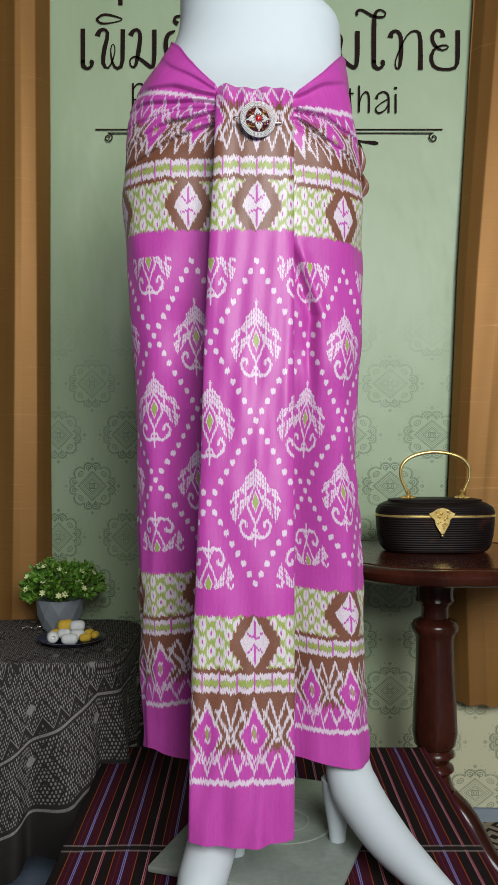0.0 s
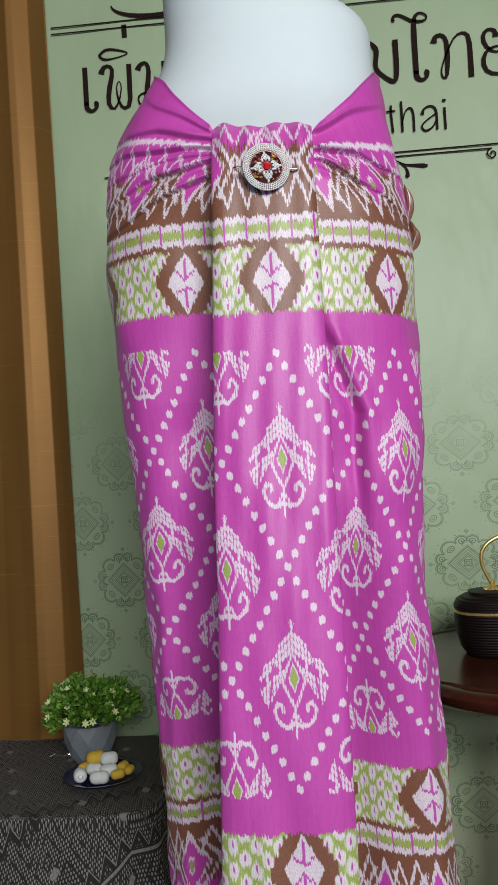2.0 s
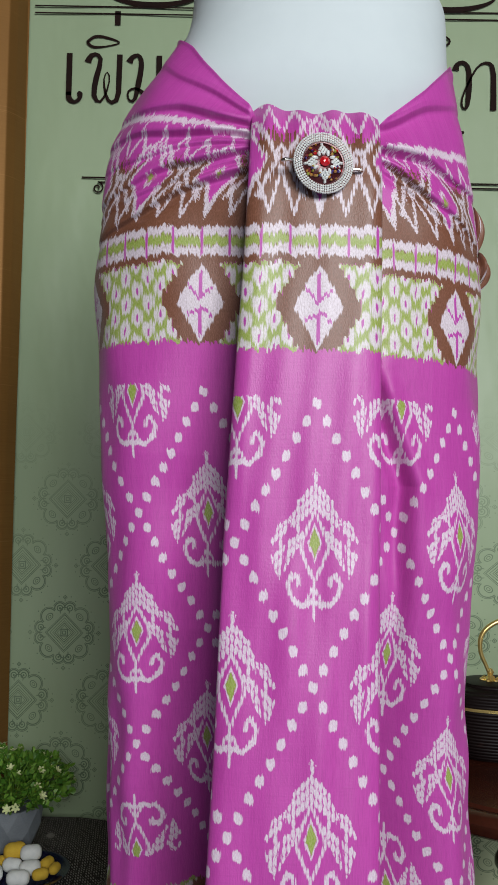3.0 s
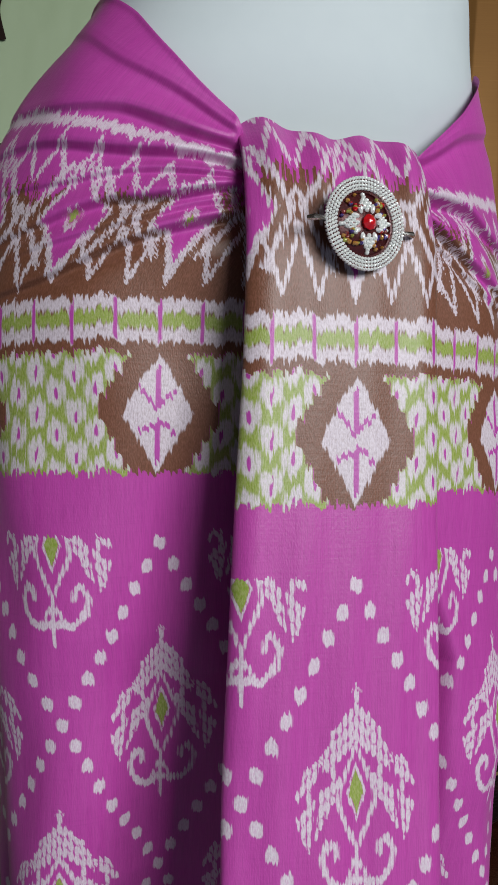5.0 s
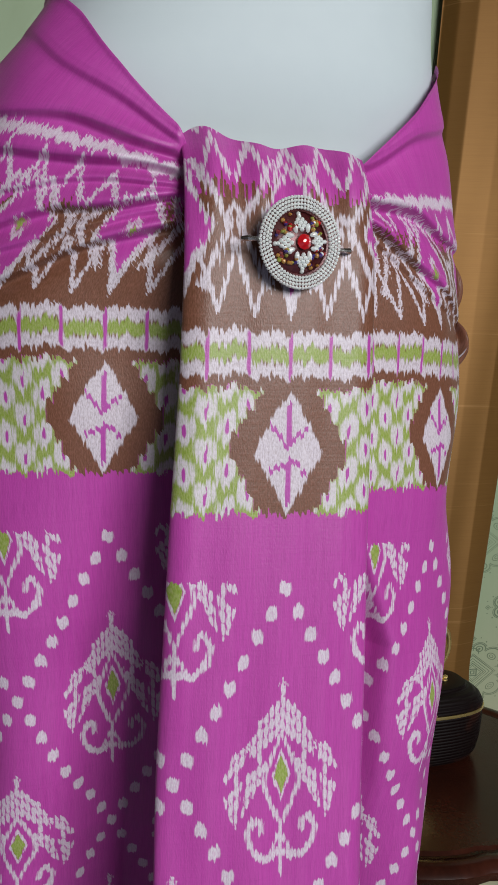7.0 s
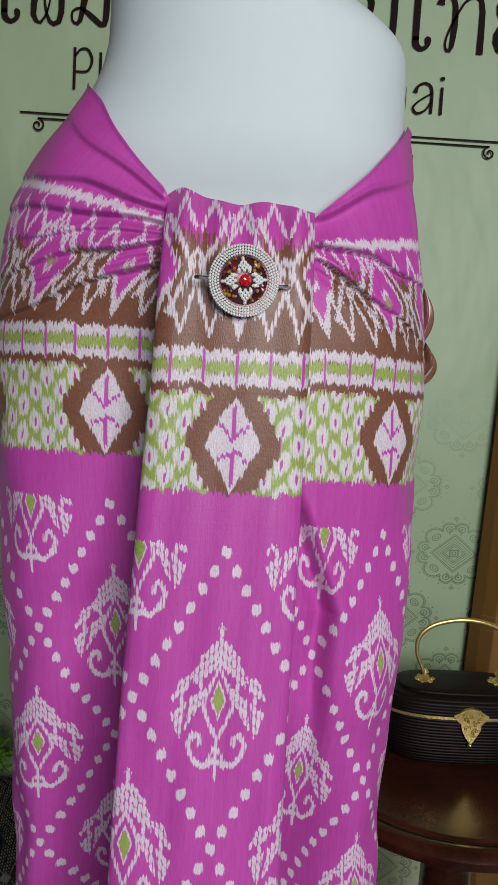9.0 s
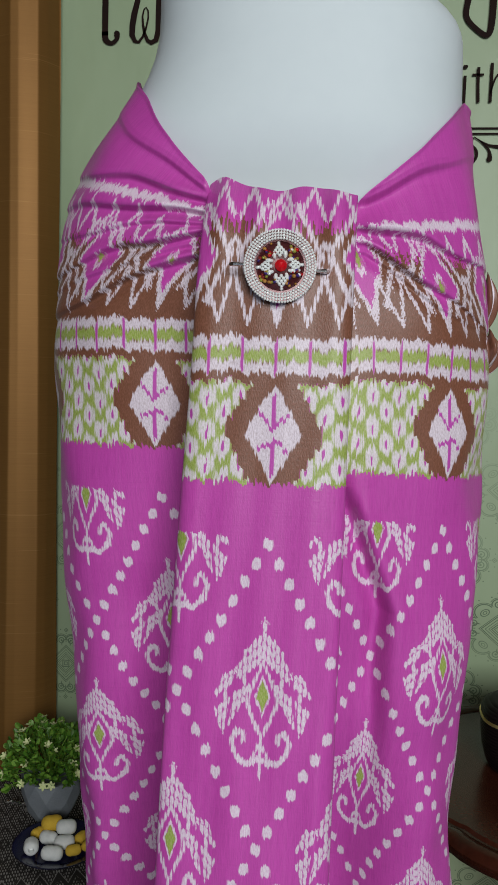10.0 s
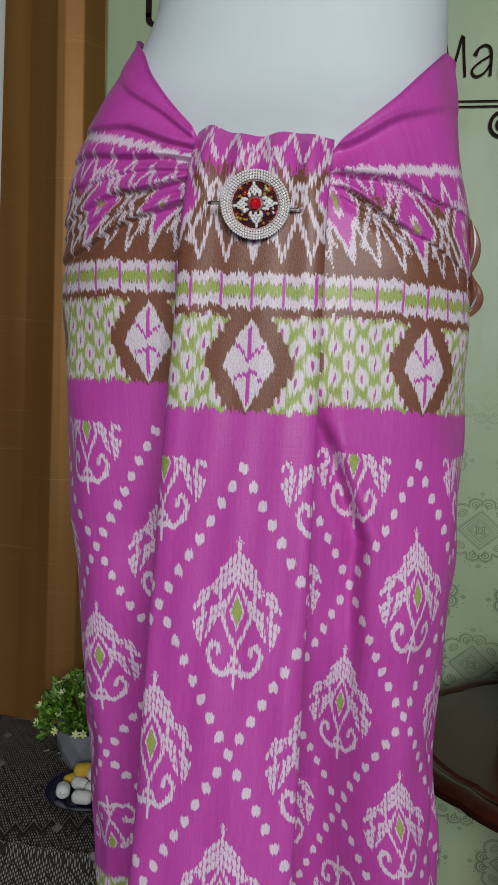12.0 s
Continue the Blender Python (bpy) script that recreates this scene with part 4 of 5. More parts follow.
def build_cloth_table():
    x0, x1, y0, y1 = -0.86, -0.262, 1.675, 2.09
    t = thing("side_table", "square side table hidden under a grey tablecloth", "table", (x0 + x1) / 2, (y0 + y1) / 2, FLOOR_Z)
    part("tabletop", box(bmesh.new(), x0 + 0.02, x1 - 0.02, y0 + 0.02, y1 - 0.02, TABLE_TOP - 0.03, TABLE_TOP - 0.005, 0.004), DARK_WOOD, t)
    for lx in (x0 + 0.06, x1 - 0.06):
        for ly in (y0 + 0.06, y1 - 0.06):
            part("leg", box(bmesh.new(), lx - 0.018, lx + 0.018, ly - 0.018, ly + 0.018, FLOOR_Z, TABLE_TOP - 0.031, 0.003), DARK_WOOD, t)
    settled(t)
    # the cloth lies askew: its hem falls lower towards the far end of the front
    cx, cy, hx, hy = (x0 + x1) / 2, (y0 + y1) / 2, (x1 - x0) / 2, (y1 - y0) / 2
    n = 560
    a = np.linspace(0, 2 * np.pi, n, endpoint=False)[None, :]
    e = 7.0
    rr = (np.abs(np.cos(a)) ** e + np.abs(np.sin(a)) ** e) ** (-1 / e)
    ex, ey = hx * rr * np.cos(a), hy * rr * np.sin(a)
    inner = np.linspace(0.02, 0.985, 70)[:, None]
    xt, yt = cx + inner * ex, cy + inner * ey
    zt = TABLE_TOP + 0.0008 * wobble(xt * 30, yt * 30, seed=9)
    slope = 0.72 * np.clip((x1 - 0.05) - (cx + ex), 0, 1) * (ey < 0)
    length = np.clip(0.30 + slope, 0, 0.47)
    share = np.concatenate([np.linspace(0, 0.05, 8), np.linspace(0.055, 1, 200)])[:, None]
    drop = share * length
    ease = np.clip(drop / 0.02, 0, 1)
    corner = np.exp(-(((a - 1.5 * np.pi - 0.62) / 0.22) ** 2)) + np.exp(-(((a - 1.5 * np.pi + 0.75) / 0.2) ** 2))
    flare = drop * (0.04 + 0.16 * corner) + np.clip(drop - 0.03, 0, 1) * 0.10 * (np.sin(a * 19 + 2.2) + 0.5 * np.sin(a * 33)) * (0.45 + corner)
    ln = np.hypot(ex, ey)
    g = 0.985 + 0.015 * np.sqrt(1 - (1 - ease) ** 2)
    xs, ys = cx + ex * g + ex / ln * flare, np.minimum(cy + ey * g + ey / ln * flare, 2.11)
    zs = TABLE_TOP - 0.012 * (1 - np.sqrt(1 - ease**2 * 0.999)) - np.maximum(drop - 0.012, 0) + 0 * a
    X, Y, Z = (np.concatenate(p) for p in ((xt, xs), (yt, ys), (zt, zs)))
    per = np.concatenate([[0], np.cumsum(np.hypot(np.diff(ex[0]), np.diff(ey[0])))])[None, :]
    U = np.concatenate([xt + 0.4 * yt, per + 0 * drop])
    V = np.concatenate([0.30 + (yt - y0) * 0.8 + np.abs(xt - x1) * 0.4, length * 0 + 0.30 - drop + slope])
    ob = sheet("tablecloth", np.stack([X, Y, Z], -1), grey_ikat_material(), None, "dark grey ikat cotton tablecloth hanging in folds over the side table", {"cu": U, "cv": V}, wrap=True)
    tagged(ob, "", "tablecloth")


build_cloth_table()


# ---- printing on the backdrop: marks, rules and scrolls ----
INK = plain("dark_brown_print", (0.014, 0.006, 0.005), (0.022, 0.010, 0.008), 0.8, scale=30, bump=0.0, spec=0.15)
PRINT_Y = WALL_Y - 0.0205


def ribbon(bm, path, width):
    """A flat stroke of print along a path of (x, z)."""
    pts = [Vector((x, 0, z)) for x, z in path]
    ab = []
    for i, p in enumerate(pts):
        d = (pts[min(i + 1, len(pts) - 1)] - pts[max(i - 1, 0)]).normalized()
        side = Vector((-d.z, 0, d.x))
        w = width[i] if isinstance(width, (list, tuple)) else width
        y = PRINT_Y
        ab.append((bm.verts.new((p.x + side.x * w / 2, y, p.z + side.z * w / 2)), bm.verts.new((p.x - side.x * w / 2, y, p.z - side.z * w / 2))))
    for (a, b), (c, d) in zip(ab, ab[1:]):
        bm.faces.new((a, b, d, c))
    return bm


def spiral(cx, cz, r0, turns, start, hand=1, n=40):
    return [(cx + hand * r0 * (1 - 0.85 * k / n) * math.cos(start + 2 * math.pi * turns * k / n), cz + r0 * (1 - 0.85 * k / n) * math.sin(start + 2 * math.pi * turns * k / n)) for k in range(n + 1)]


def build_print():
    sign = thing("printed_sign", "dark brown flowing script and scrolls printed on the backdrop", "printed sign", 0.05, PRINT_Y, 1.6)
    unit = 0.000486

    def curve(x0, points, widths, n=28):
        """A swelling stroke; points and widths in print units from the left end x0 and from the top at 1.7935."""
        path = [(x0 + unit * p.x, 1.7935 - unit * p.z) for p in spline([(a, 0, b) for a, b in points], n)]
        w = np.interp(np.linspace(0, len(widths) - 1, n), range(len(widths)), widths)
        return path, [float(k) * unit for k in w]

    def mark(x0, *strokes):
        strokes = (strokes,) if len(strokes) == 2 and isinstance(strokes[1][0], int) else strokes
        bm = bmesh.new()
        for points, widths in strokes:
            ribbon(bm, *curve(x0, points, widths))
        part("mark", bm, INK, sign)

    def stem(x, top, low):
        return ((x, top), (x, (top + low) / 2), (x, low)), (24, 25, 24)

    def foot(x, low):
        """The hook under a stem, ending in a bulb."""
        return ((x, low - 30), (x + 3, low), (x + 25, low + 14), (x + 46, low), (x + 47, low - 20), (x + 38, low - 28)), (24, 24, 16, 16, 26, 10)

    near, away = -0.5119, 0.2319
    mark(near, stem(168, 147, 330), foot(168, 345))
    mark(near, ((246, 186), (258, 158), (285, 152), (300, 180), (282, 260), (276, 330), (300, 358), (326, 320), (340, 255), (328, 228), (316, 260), (324, 320), (345, 358), (376, 340), (380, 250), (381, 150)), (30, 22, 16, 20, 25, 22, 12, 8, 6, 5, 7, 12, 16, 22, 24, 24))
    mark(near, ((422, 184), (436, 160), (462, 154), (474, 190), (464, 270), (448, 345), (424, 346), (420, 312), (450, 296), (490, 320), (536, 352), (548, 300), (549, 152)), (30, 20, 16, 22, 25, 16, 9, 9, 10, 20, 20, 24, 24))
    mark(near, ((240, 98), (272, 74), (318, 76), (378, 98), (318, 116), (266, 118), (240, 98)), (12, 13, 12, 6, 7, 12, 12))
    mark(near, stem(368, -40, 22))
    mark(near, ((690, 78), (664, 84), (656, 104), (676, 120)), (9, 14, 16, 22))
    mark(near, ((660, 158), (622, 180), (610, 240), (630, 330)), (8, 22, 25, 24))
    mark(away, ((-20, 160), (12, 200), (6, 280), (40, 325), (86, 352), (100, 300), (101, 160)), (16, 24, 20, 18, 20, 24, 25))
    mark(away, ((100, 76), (98, 56), (122, 46), (160, 66), (190, 82), (240, 84), (250, 62), (222, 46), (196, 66), (190, 130), (189, 240), (189, 330)), (14, 14, 12, 13, 14, 10, 8, 9, 18, 25, 25, 24), )
    mark(away, foot(189, 345))
    mark(away, ((276, 194), (284, 168), (312, 160), (332, 190), (334, 270), (326, 350), (308, 356), (304, 320), (330, 250), (370, 178), (412, 160), (436, 196), (437, 366)), (30, 20, 16, 20, 24, 16, 8, 7, 9, 9, 14, 22, 25))
    mark(away, ((556, 192), (552, 164), (524, 156), (500, 182), (508, 228), (548, 262), (586, 248), (566, 234), (516, 252), (494, 300), (512, 350), (566, 364), (624, 352), (636, 290), (636, 155)), (28, 20, 14, 20, 20, 10, 8, 8, 14, 22, 18, 14, 18, 24, 24))
    # the lower row of thin marks, partly behind the mannequin
    thin = (11, 11, 11)
    mark(near, (((435, 437), (435, 520), (435, 590)), thin), (((436, 470), (456, 444), (484, 444), (500, 480), (484, 520), (440, 524)), (8, 8, 10, 11, 9, 7)))
    mark(near, (((532, 450), (532, 520), (531, 592)), thin), (((530, 560), (546, 505), (570, 484), (584, 510), (584, 595)), (6, 7, 9, 11, 11)))
    mark(away, (((110, 450), (110, 520), (109, 592)), thin), (((108, 560), (124, 505), (148, 484), (162, 510), (162, 595)), (6, 7, 9, 11, 11)))
    mark(away, (((202, 520), (214, 494), (244, 484), (266, 508), (267, 595)), (18, 9, 9, 11, 11)), (((266, 520), (222, 548), (198, 575), (214, 596), (246, 582), (266, 550)), (7, 7, 9, 10, 8, 7)))
    mark(away, (((305, 495), (305, 545), (305, 597)), thin), (((305, 457), (305, 462), (305, 470)), (12, 18, 12)))
    mark(away, (((62, 465), (62, 520), (66, 592)), thin), (((40, 492), (60, 492), (82, 492)), (8, 8, 8)))
    mark(away, (((14, 495), (14, 545), (14, 597)), thin), (((14, 457), (14, 462), (14, 470)), (12, 18, 12)))
    mark(away, (((-80, 520), (-66, 494), (-40, 484), (-22, 508), (-21, 595)), (18, 9, 9, 11, 11)), (((-22, 520), (-66, 548), (-88, 575), (-72, 596), (-42, 582), (-22, 550)), (7, 7, 9, 10, 8, 7)))
    mark(away, (((-214, 596), (-204, 520), (-196, 446), (-180, 520), (-164, 578), (-146, 520), (-128, 446), (-120, 520), (-112, 596)), (10, 10, 11, 10, 10, 10, 11, 10, 10)))
    # rules above and below, with curled ends
    for z, x0, x1 in ((1.822, -0.505, 0.585), (1.807, -0.505, 0.585), (1.461, -0.398, 0.502), (1.4515, -0.365, 0.478)):
        part("rule", ribbon(bmesh.new(), [(x0 + (x1 - x0) * k / 20, z) for k in range(21)], 0.0032), INK, sign)
    for x, hand in ((-0.365, 1), (0.478, -1)):
        part("scroll", ribbon(bmesh.new(), spiral(x, 1.4395, 0.0125, 1.4, math.pi / 2, -hand), 0.0032), INK, sign)
    # the flourish under the middle and the two over the upper rules
    for hand in (1, -1):
        cx = 0.055 + hand * 0.195
        part("scroll", ribbon(bmesh.new(), spiral(cx, 1.417, 0.026, 1.9, 1.2, hand), [0.007 - 0.004 * k / 40 for k in range(41)]), INK, sign)
        for pts in (((0.01, 1.446), (0.035, 1.432), (0.06, 1.428), (0.085, 1.425)), ((0.02, 1.44), (0.036, 1.425), (0.04, 1.412), (0.038, 1.402))):
            path = [(cx + hand * p.x, p.z) for p in spline([(a, 0, b) for a, b in pts], 16)]
            part("leaf", ribbon(bmesh.new(), path, [0.002 + 0.010 * (k / 15) ** 1.5 if k < 14 else 0.006 for k in range(16)]), INK, sign)
        mx = 0.045 + hand * 0.305
        path = [(mx + 0.10 * math.cos(math.pi + math.pi * k / 24), 1.86 - 0.032 * math.sin(math.pi * k / 24)) for k in range(25)]
        part("scroll", ribbon(bmesh.new(), path, [0.003 + 0.008 * math.sin(math.pi * k / 24) for k in range(25)]), INK, sign)
    settled(sign)


build_print()


# ---- brooch ----
def build_brooch():
    bx, by, bz = 0.0115, 1.1345, 1.0905
    brooch = thing("brooch", "round crystal brooch with red stone on the front pleat", "brooch", bx, by, bz)
    frame_m = Matrix.Translation((bx, by, bz)) @ pose(0, 0, 0, 90, 0, 12)
    silver = plain("silver_metal", (0.62, 0.60, 0.58), (0.72, 0.70, 0.68), 0.25, 1.0, scale=300, bump=0.05)
    maroon = plain("maroon_enamel", (0.05, 0.008, 0.010), (0.09, 0.015, 0.016), 0.25, 0.3, scale=300, bump=0.1)
    crystal = Nodes("clear_crystal", 0.12, 0.0, 1.0)
    crystal.set("Base Color", (0.92, 0.94, 0.92, 1))
    crystal.set("Metallic", 0.2)

    def stone_mat(name, c):
        s = Nodes(name, 0.06, 0.0, 0.9)
        s.set("Base Color", (*c, 1))
        s.set("Metallic", 0.1)
        s.set("Coat Weight", 0.6)
        return s.mat

    red, ruby = stone_mat("red_stone", (0.6, 0.008, 0.015)), stone_mat("garnet_stone", (0.22, 0.02, 0.02))
    amber, violet, olive = stone_mat("amber_stone", (0.50, 0.24, 0.05)), stone_mat("violet_stone", (0.06, 0.03, 0.22)), stone_mat("olive_stone", (0.35, 0.36, 0.06))
    part("plate", lathe(bmesh.new(), ((0, 0.0005), (0.0235, 0.0005), (0.0242, 0.002), (0.0235, 0.0038), (0.0165, 0.0030), (0.016, 0.0020), (0.012, 0.0040), (0.006, 0.0058), (0, 0.0064)), 48, frame_m), maroon, brooch, "dark maroon backing plate")

    def gem(bm, px, py, r, h, sides=8, long=1.0, turn=0.0, lift=0.002):
        """A cut stone: girdle, slanted crown and flat table."""
        lift += 0.0045 * max(0.0, 1 - (px * px + py * py) / 0.0165**2)
        m = frame_m @ Matrix.Translation((px, py, lift)) @ Matrix.Rotation(turn, 4, "Z")
        lathe(bm, ((r * 0.9, -0.0008), (r, h * 0.35), (r * 0.45, h), (0, h * 1.12)), sides, m, (long, 1))

    crystal_ring = bmesh.new()
    for r, n, size in ((0.0240, 76, 0.00098), (0.0221, 70, 0.00098), (0.0202, 64, 0.00098), (0.0184, 58, 0.00095)):
        for k in range(n):
            a = 2 * math.pi * (k + 0.5 * (n % 4 == 2)) / n
            gem(crystal_ring, r * math.cos(a), r * math.sin(a), size, 0.0013, 6, 1.0, a * 3, 0.0036)
    tagged(part("crystal_ring", crystal_ring, crystal.mat, brooch, "four rows of small clear crystals", flat=True), kind="stuff")
    for k in range(4):
        a = math.pi / 2 * k + 0.1
        bm = bmesh.new()
        for px, py in ((0.0066, 0), (0.0084, 0.0014), (0.0084, -0.0014), (0.0102, 0.0027), (0.0102, 0), (0.0102, -0.0027), (0.0120, 0.0014), (0.0120, -0.0014), (0.0138, 0), (0.0152, 0)):
            c, s = math.cos(a), math.sin(a)
            gem(bm, px * c - py * s, px * s + py * c, 0.00125, 0.0018, 7, 1.0, a)
        part("petal", bm, crystal.mat, brooch, "lozenge petal of clear crystals", flat=True)
        for side in (0.30, -0.30):
            b = a + math.pi / 4 + side
            bm = bmesh.new()
            gem(bm, 0.0082 * math.cos(b), 0.0082 * math.sin(b), 0.0014, 0.002, 8, 1.9, b + side)
            part("stone", bm, crystal.mat, brooch, "clear pointed stone", flat=True)
    rng = random.Random(11)
    kinds = (ruby, amber, violet, olive, ruby, crystal.mat, red, amber)
    for k in range(64):
        q = k // 16
        a = math.pi / 2 * q + 0.1 + math.pi / 4 + rng.uniform(-0.5, 0.5)
        r = 0.0092 + 0.0066 * ((k % 16) / 15)
        bm = bmesh.new()
        gem(bm, r * math.cos(a), r * math.sin(a), rng.uniform(0.0009, 0.0014), 0.0017, 8, 1.0, a, 0.0024)
        part("stone", bm, kinds[rng.randrange(8)], brooch, flat=True)
    bm = bmesh.new()
    gem(bm, 0, 0, 0.0042, 0.0034, 10, 1.0, 0.3, 0.0024)
    part("centre_stone", bm, red, brooch, "large round red stone", flat=True)
    for sx in (-1, 1):
        path = [frame_m @ Vector((sx * d, -0.0012 * sx - 0.001, h)) for d, h in ((0.020, 0.0015), (0.027, 0.0035), (0.031, 0.003), (0.0335, 0.0005))]
        part("pin_end", tube(bmesh.new(), path, [0.0011, 0.0012, 0.0017, 0.0012], 8), silver, brooch, "metal pin end")
    settled(brooch)


build_brooch()


# ---- plant, dish and cocoons on the side table ----
def build_plant():
    px, py, pz = -0.441, 1.935, TABLE_TOP + 0.001
    plant = thing("potted_plant", "small leafy green plant with pale flowers in a grey pot", "plant", px, py, pz)
    grey = plain("grey_concrete", (0.16, 0.18, 0.20), (0.22, 0.24, 0.26), 0.75, scale=25, bump=0.25)
    bm = bmesh.new()
    rings = []
    for r, z, shift in ((0.030, 0.0, 0), (0.042, 0.018, 0.5), (0.052, 0.048, 0), (0.056, 0.082, 0.5), (0.050, 0.082, 0.5), (0.046, 0.06, 0.5)):
        rings.append([Vector((px + r * math.cos(2 * math.pi * (k + shift) / 9), py + r * math.sin(2 * math.pi * (k + shift) / 9), pz + z)) for k in range(9)])
    loft(bm, rings)
    bmesh.ops.triangulate(bm, faces=bm.faces)
    part("pot", bm, grey, plant, "faceted grey concrete pot", flat=True)
    leaf = Nodes("small_leaf", 0.45, 0.0, 0.4)
    rnd = leaf.node("NewGeometry").outputs["Random Per Island"]
    leaf.set("Base Color", leaf.ramp(rnd, [(0.0, (0.05, 0.14, 0.014)), (0.5, (0.11, 0.24, 0.026)), (1.0, (0.20, 0.36, 0.05))]))
    leaf.set("Subsurface Weight", 0.1)
    rng = random.Random(7)

    def petal(bm, m, length, width, cup):
        a = [bm.verts.new(m @ Vector(p)) for p in ((0, 0, 0), (width * 0.5, length * 0.45, cup), (width * 0.35, length * 0.85, cup * 0.6), (0, length, 0), (-width * 0.35, length * 0.85, cup * 0.6), (-width * 0.5, length * 0.45, cup), (0, length * 0.5, -cup * 0.4))]
        for i, j in ((0, 1), (1, 2), (2, 3), (3, 4), (4, 5), (5, 0)):
            bm.faces.new((a[i], a[j], a[6]))

    crown, stems, flowers = bmesh.new(), bmesh.new(), bmesh.new()
    base = Vector((px, py, pz + 0.07))
    for k in range(260):
        th, up = rng.uniform(0, 2 * math.pi), rng.uniform(-0.35, 1.0)
        rad = rng.uniform(0.80, 1.06) * (1 + 0.10 * math.sin(3 * th + 1))
        side = math.sqrt(max(0, 1 - up * up))
        tip = Vector((px + 0.094 * rad * side * math.cos(th), py + 0.088 * rad * side * math.sin(th), pz + 0.108 + 0.058 * rad * up))
        out = (tip - base).normalized()
        if k < 90:
            mid = base.lerp(tip, 0.55) + Vector((0, 0, 0.012))
            tube(stems, [base, mid, tip], [0.0012, 0.001, 0.0007], 4, False)
        for j in range(5):
            d = (out + Vector((rng.uniform(-1, 1), rng.uniform(-1, 1), rng.uniform(-0.6, 1))) * 0.75).normalized()
            at = tip - out * rng.uniform(0, 0.022)
            m = Matrix.Translation(at) @ d.to_track_quat("Y", "Z").to_matrix().to_4x4() @ Matrix.Rotation(rng.uniform(0, 6.28), 4, "Y")
            petal(crown, m, rng.uniform(0.010, 0.016), rng.uniform(0.008, 0.012), 0.002)
        if k % 6 == 0 and up > -0.2:
            for j in range(6):
                m = Matrix.Translation(tip + out * 0.004) @ out.to_track_quat("Z", "Y").to_matrix().to_4x4() @ Matrix.Rotation(j * math.pi / 3, 4, "Z") @ Matrix.Rotation(0.5, 4, "X")
                petal(flowers, m, 0.009, 0.0045, 0.0006)
    part("stem", stems, leaf.mat, plant)
    tagged(part("crown", crown, leaf.mat, plant, "dense crown of small green leaves"), kind="stuff")
    tagged(part("blossom", flowers, plain("pale_flower", (0.55, 0.62, 0.25), (0.70, 0.74, 0.42), 0.6, scale=60, bump=0), plant, "small pale yellow star flowers"), kind="stuff")
    settled(plant)
    # crumpled silver ribbon beside the pot
    path = spline([(px - 0.092, py + 0.02, pz + 0.004), (px - 0.075, py + 0.012, pz + 0.012), (px - 0.062, py + 0.02, pz + 0.004), (px - 0.05, py + 0.01, pz + 0.013), (px - 0.047, py + 0.02, pz + 0.004)], 24)
    ob = part("silver_ribbon", tube(bmesh.new(), path, [0.003 + 0.0015 * math.sin(k * 1.7) for k in range(24)], 6), plain("crumpled_foil", (0.6, 0.6, 0.6), (0.75, 0.75, 0.75), 0.2, 1.0, scale=120, bump=0.4))
    tagged(ob, "crumpled silver ribbon lying beside the grey pot", "ribbon")


build_plant()


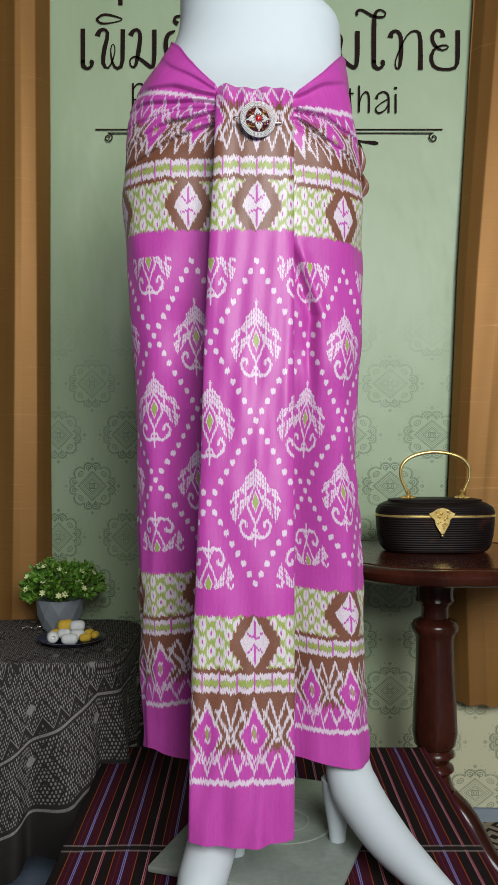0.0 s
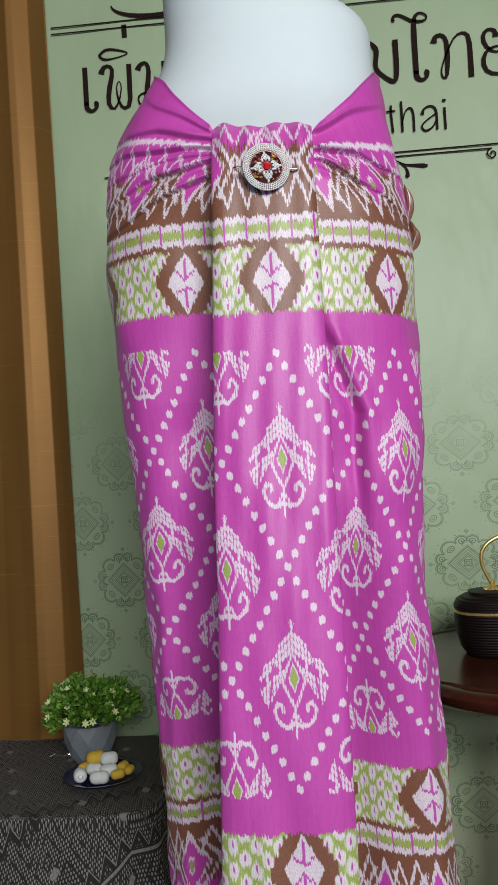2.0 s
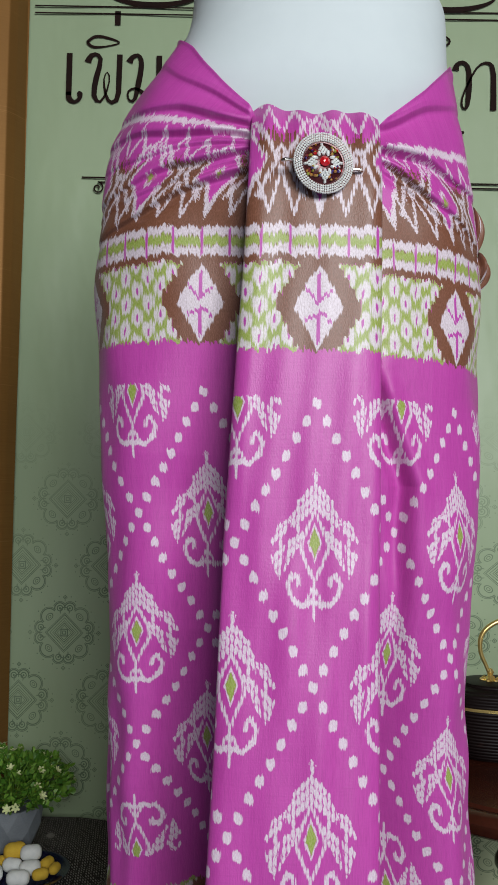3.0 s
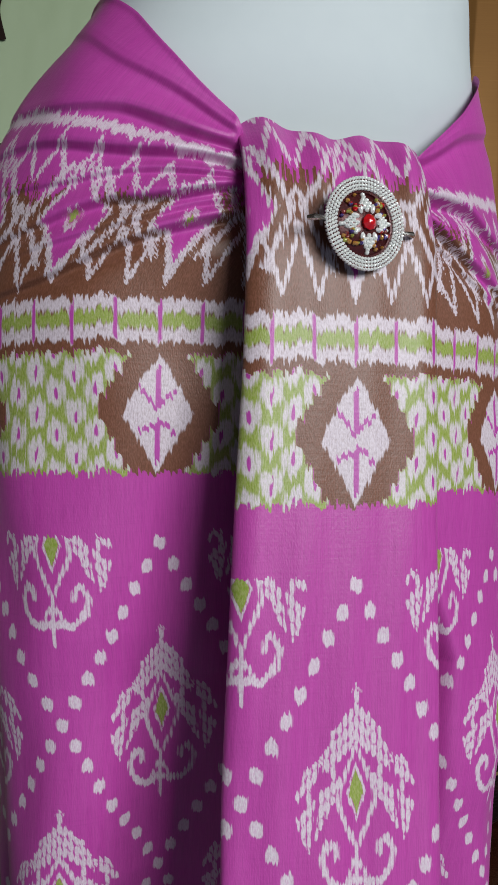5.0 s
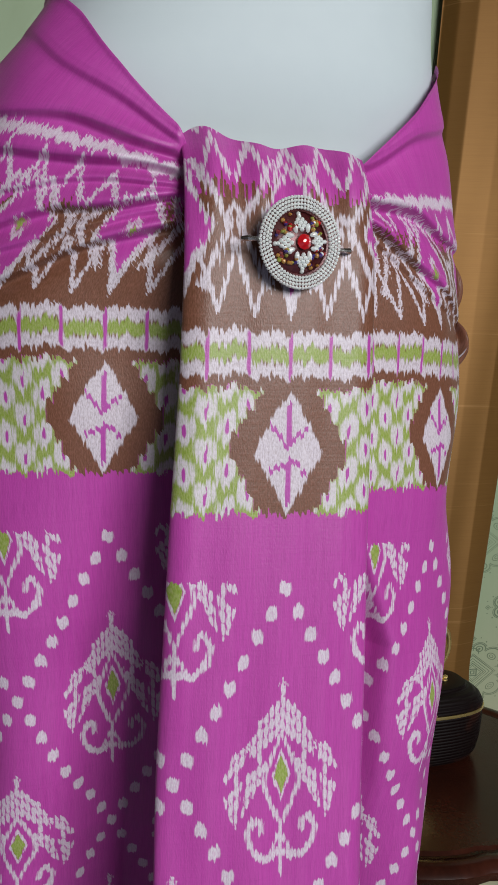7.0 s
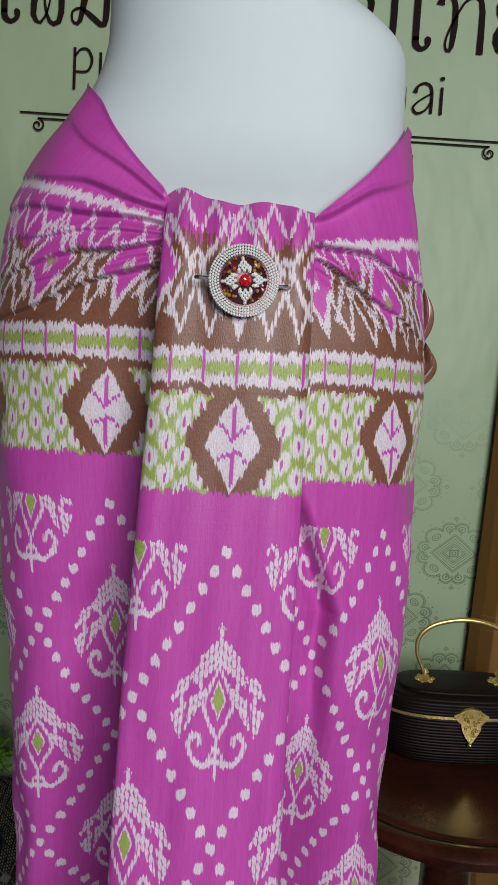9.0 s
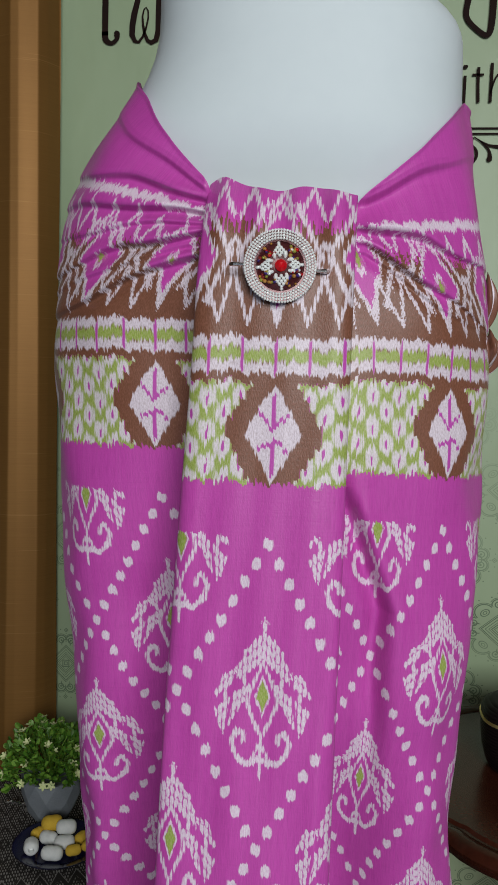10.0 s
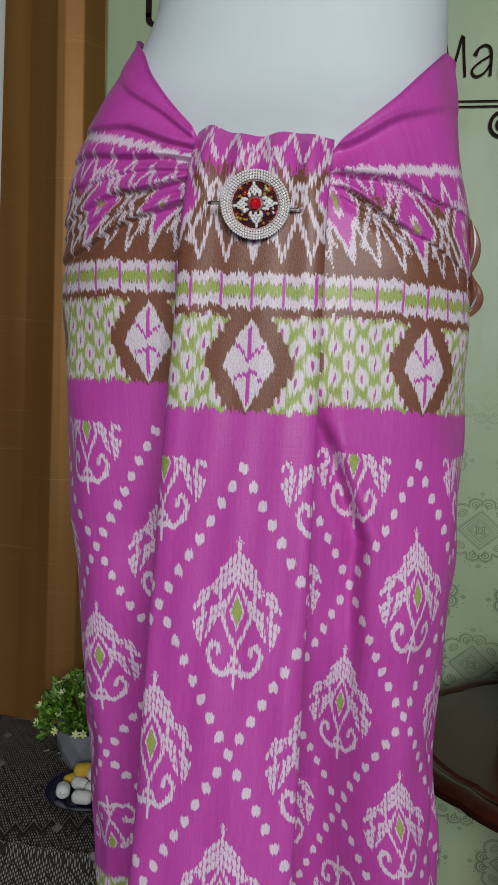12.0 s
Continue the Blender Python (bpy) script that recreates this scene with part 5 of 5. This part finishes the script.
def build_dish():
    dx, dy, dz = -0.392, 1.835, TABLE_TOP + 0.001
    dish = part("dish", lathe(bmesh.new(), ((0, 0.002), (0.040, 0.002), (0.042, 0.0), (0.046, 0.001), (0.064, 0.008), (0.073, 0.013), (0.074, 0.0145), (0.071, 0.0145), (0.055, 0.009), (0.044, 0.0055), (0, 0.005)), 56, Matrix.Translation((dx, dy, dz))), plain("navy_glaze", (0.006, 0.006, 0.030), (0.010, 0.010, 0.05), 0.12, scale=30, bump=0.02))
    tagged(dish, "dark blue glazed shallow dish holding silk cocoons", "dish")
    white = plain("white_silk_floss", (0.66, 0.68, 0.66), (0.76, 0.77, 0.74), 0.85, scale=120, bump=0.3)
    yellow = plain("yellow_silk_floss", (0.60, 0.36, 0.025), (0.68, 0.46, 0.05), 0.85, scale=120, bump=0.3)

    def cocoon(x, y, z, turn, length, r, mat, label, tilt=0.0, hole=False):
        prof = [(0, -1.0), (0.45, -0.95), (0.78, -0.78), (0.95, -0.5), (0.98, -0.2), (0.95, 0), (0.98, 0.2), (0.97, 0.5), (0.80, 0.8)]
        prof += [(0.55, 0.93), (0.40, 0.95), (0.34, 0.85), (0.30, 0.4), (0, 0.3)] if hole else [(0.48, 0.95), (0, 1.0)]
        m = Matrix.Translation((dx + x, dy + y, dz + z)) @ pose(0, 0, 0, 0, 90 - tilt, turn)
        ob = part("cocoon", lathe(bmesh.new(), [(a * r, b * length / 2) for a, b in prof], 20, m), mat)
        tagged(ob, label, "cocoon", "cocoons in the dish")

    w, y = "white silk cocoon lying in the dark blue dish", "yellow silk cocoon lying in the dark blue dish"
    cocoon(-0.036, -0.026, 0.020, -70, 0.030, 0.0125, white, "white silk cocoon with an open end in the dish", 0, True)
    cocoon(0.003, -0.036, 0.018, 5, 0.036, 0.0120, white, w)
    cocoon(0.014, -0.008, 0.021, 20, 0.034, 0.0120, white, w)
    cocoon(-0.016, 0.000, 0.021, -15, 0.032, 0.0115, white, w)
    cocoon(0.010, 0.012, 0.036, 15, 0.034, 0.0125, white, w)
    cocoon(-0.018, 0.020, 0.035, 25, 0.036, 0.0135, yellow, y)
    cocoon(-0.040, 0.012, 0.020, 60, 0.024, 0.0090, yellow, y)
    cocoon(0.036, 0.012, 0.020, 70, 0.026, 0.0095, yellow, y)
    cocoon(0.034, -0.022, 0.018, 30, 0.026, 0.0090, yellow, y)
    cocoon(0.053, -0.008, 0.021, 80, 0.024, 0.0080, yellow, y)


build_dish()

# ---- rug by the wall ----
def build_rug():
    s = Nodes("patterned_rug", 0.95, 0.0, 0.1)
    x, y, z = s.xyz(s.place())
    a = s.m("ABSOLUTE", s.m("SUBTRACT", s.m("FLOORED_MODULO", x, 0.09), 0.045))
    b = s.m("ABSOLUTE", s.m("SUBTRACT", s.m("FLOORED_MODULO", y, 0.12), 0.06))
    d = s.m("FLOORED_MODULO", s.m("ADD", a, b), 0.034)
    c = s.mix(s.smooth(d, 0.012, 0.015), (0.02, 0.014, 0.012), (0.40, 0.34, 0.26))
    n = s.noise(s.place(), 250, 2)
    s.set("Base Color", s.mix(s.smooth(n, 0.4, 0.7, 0, 0.4), c, (0.12, 0.07, 0.05)))
    s.bump(n, 0.5, 0.003)
    ob = part("rug", box(bmesh.new(), 0.44, 1.5, 0.9, 2.06, FLOOR_Z + 0.001, FLOOR_Z + 0.009, 0.003), s.mat)
    tagged(ob, "brown, black and cream patterned rug on the tiled floor", "rug")


build_rug()
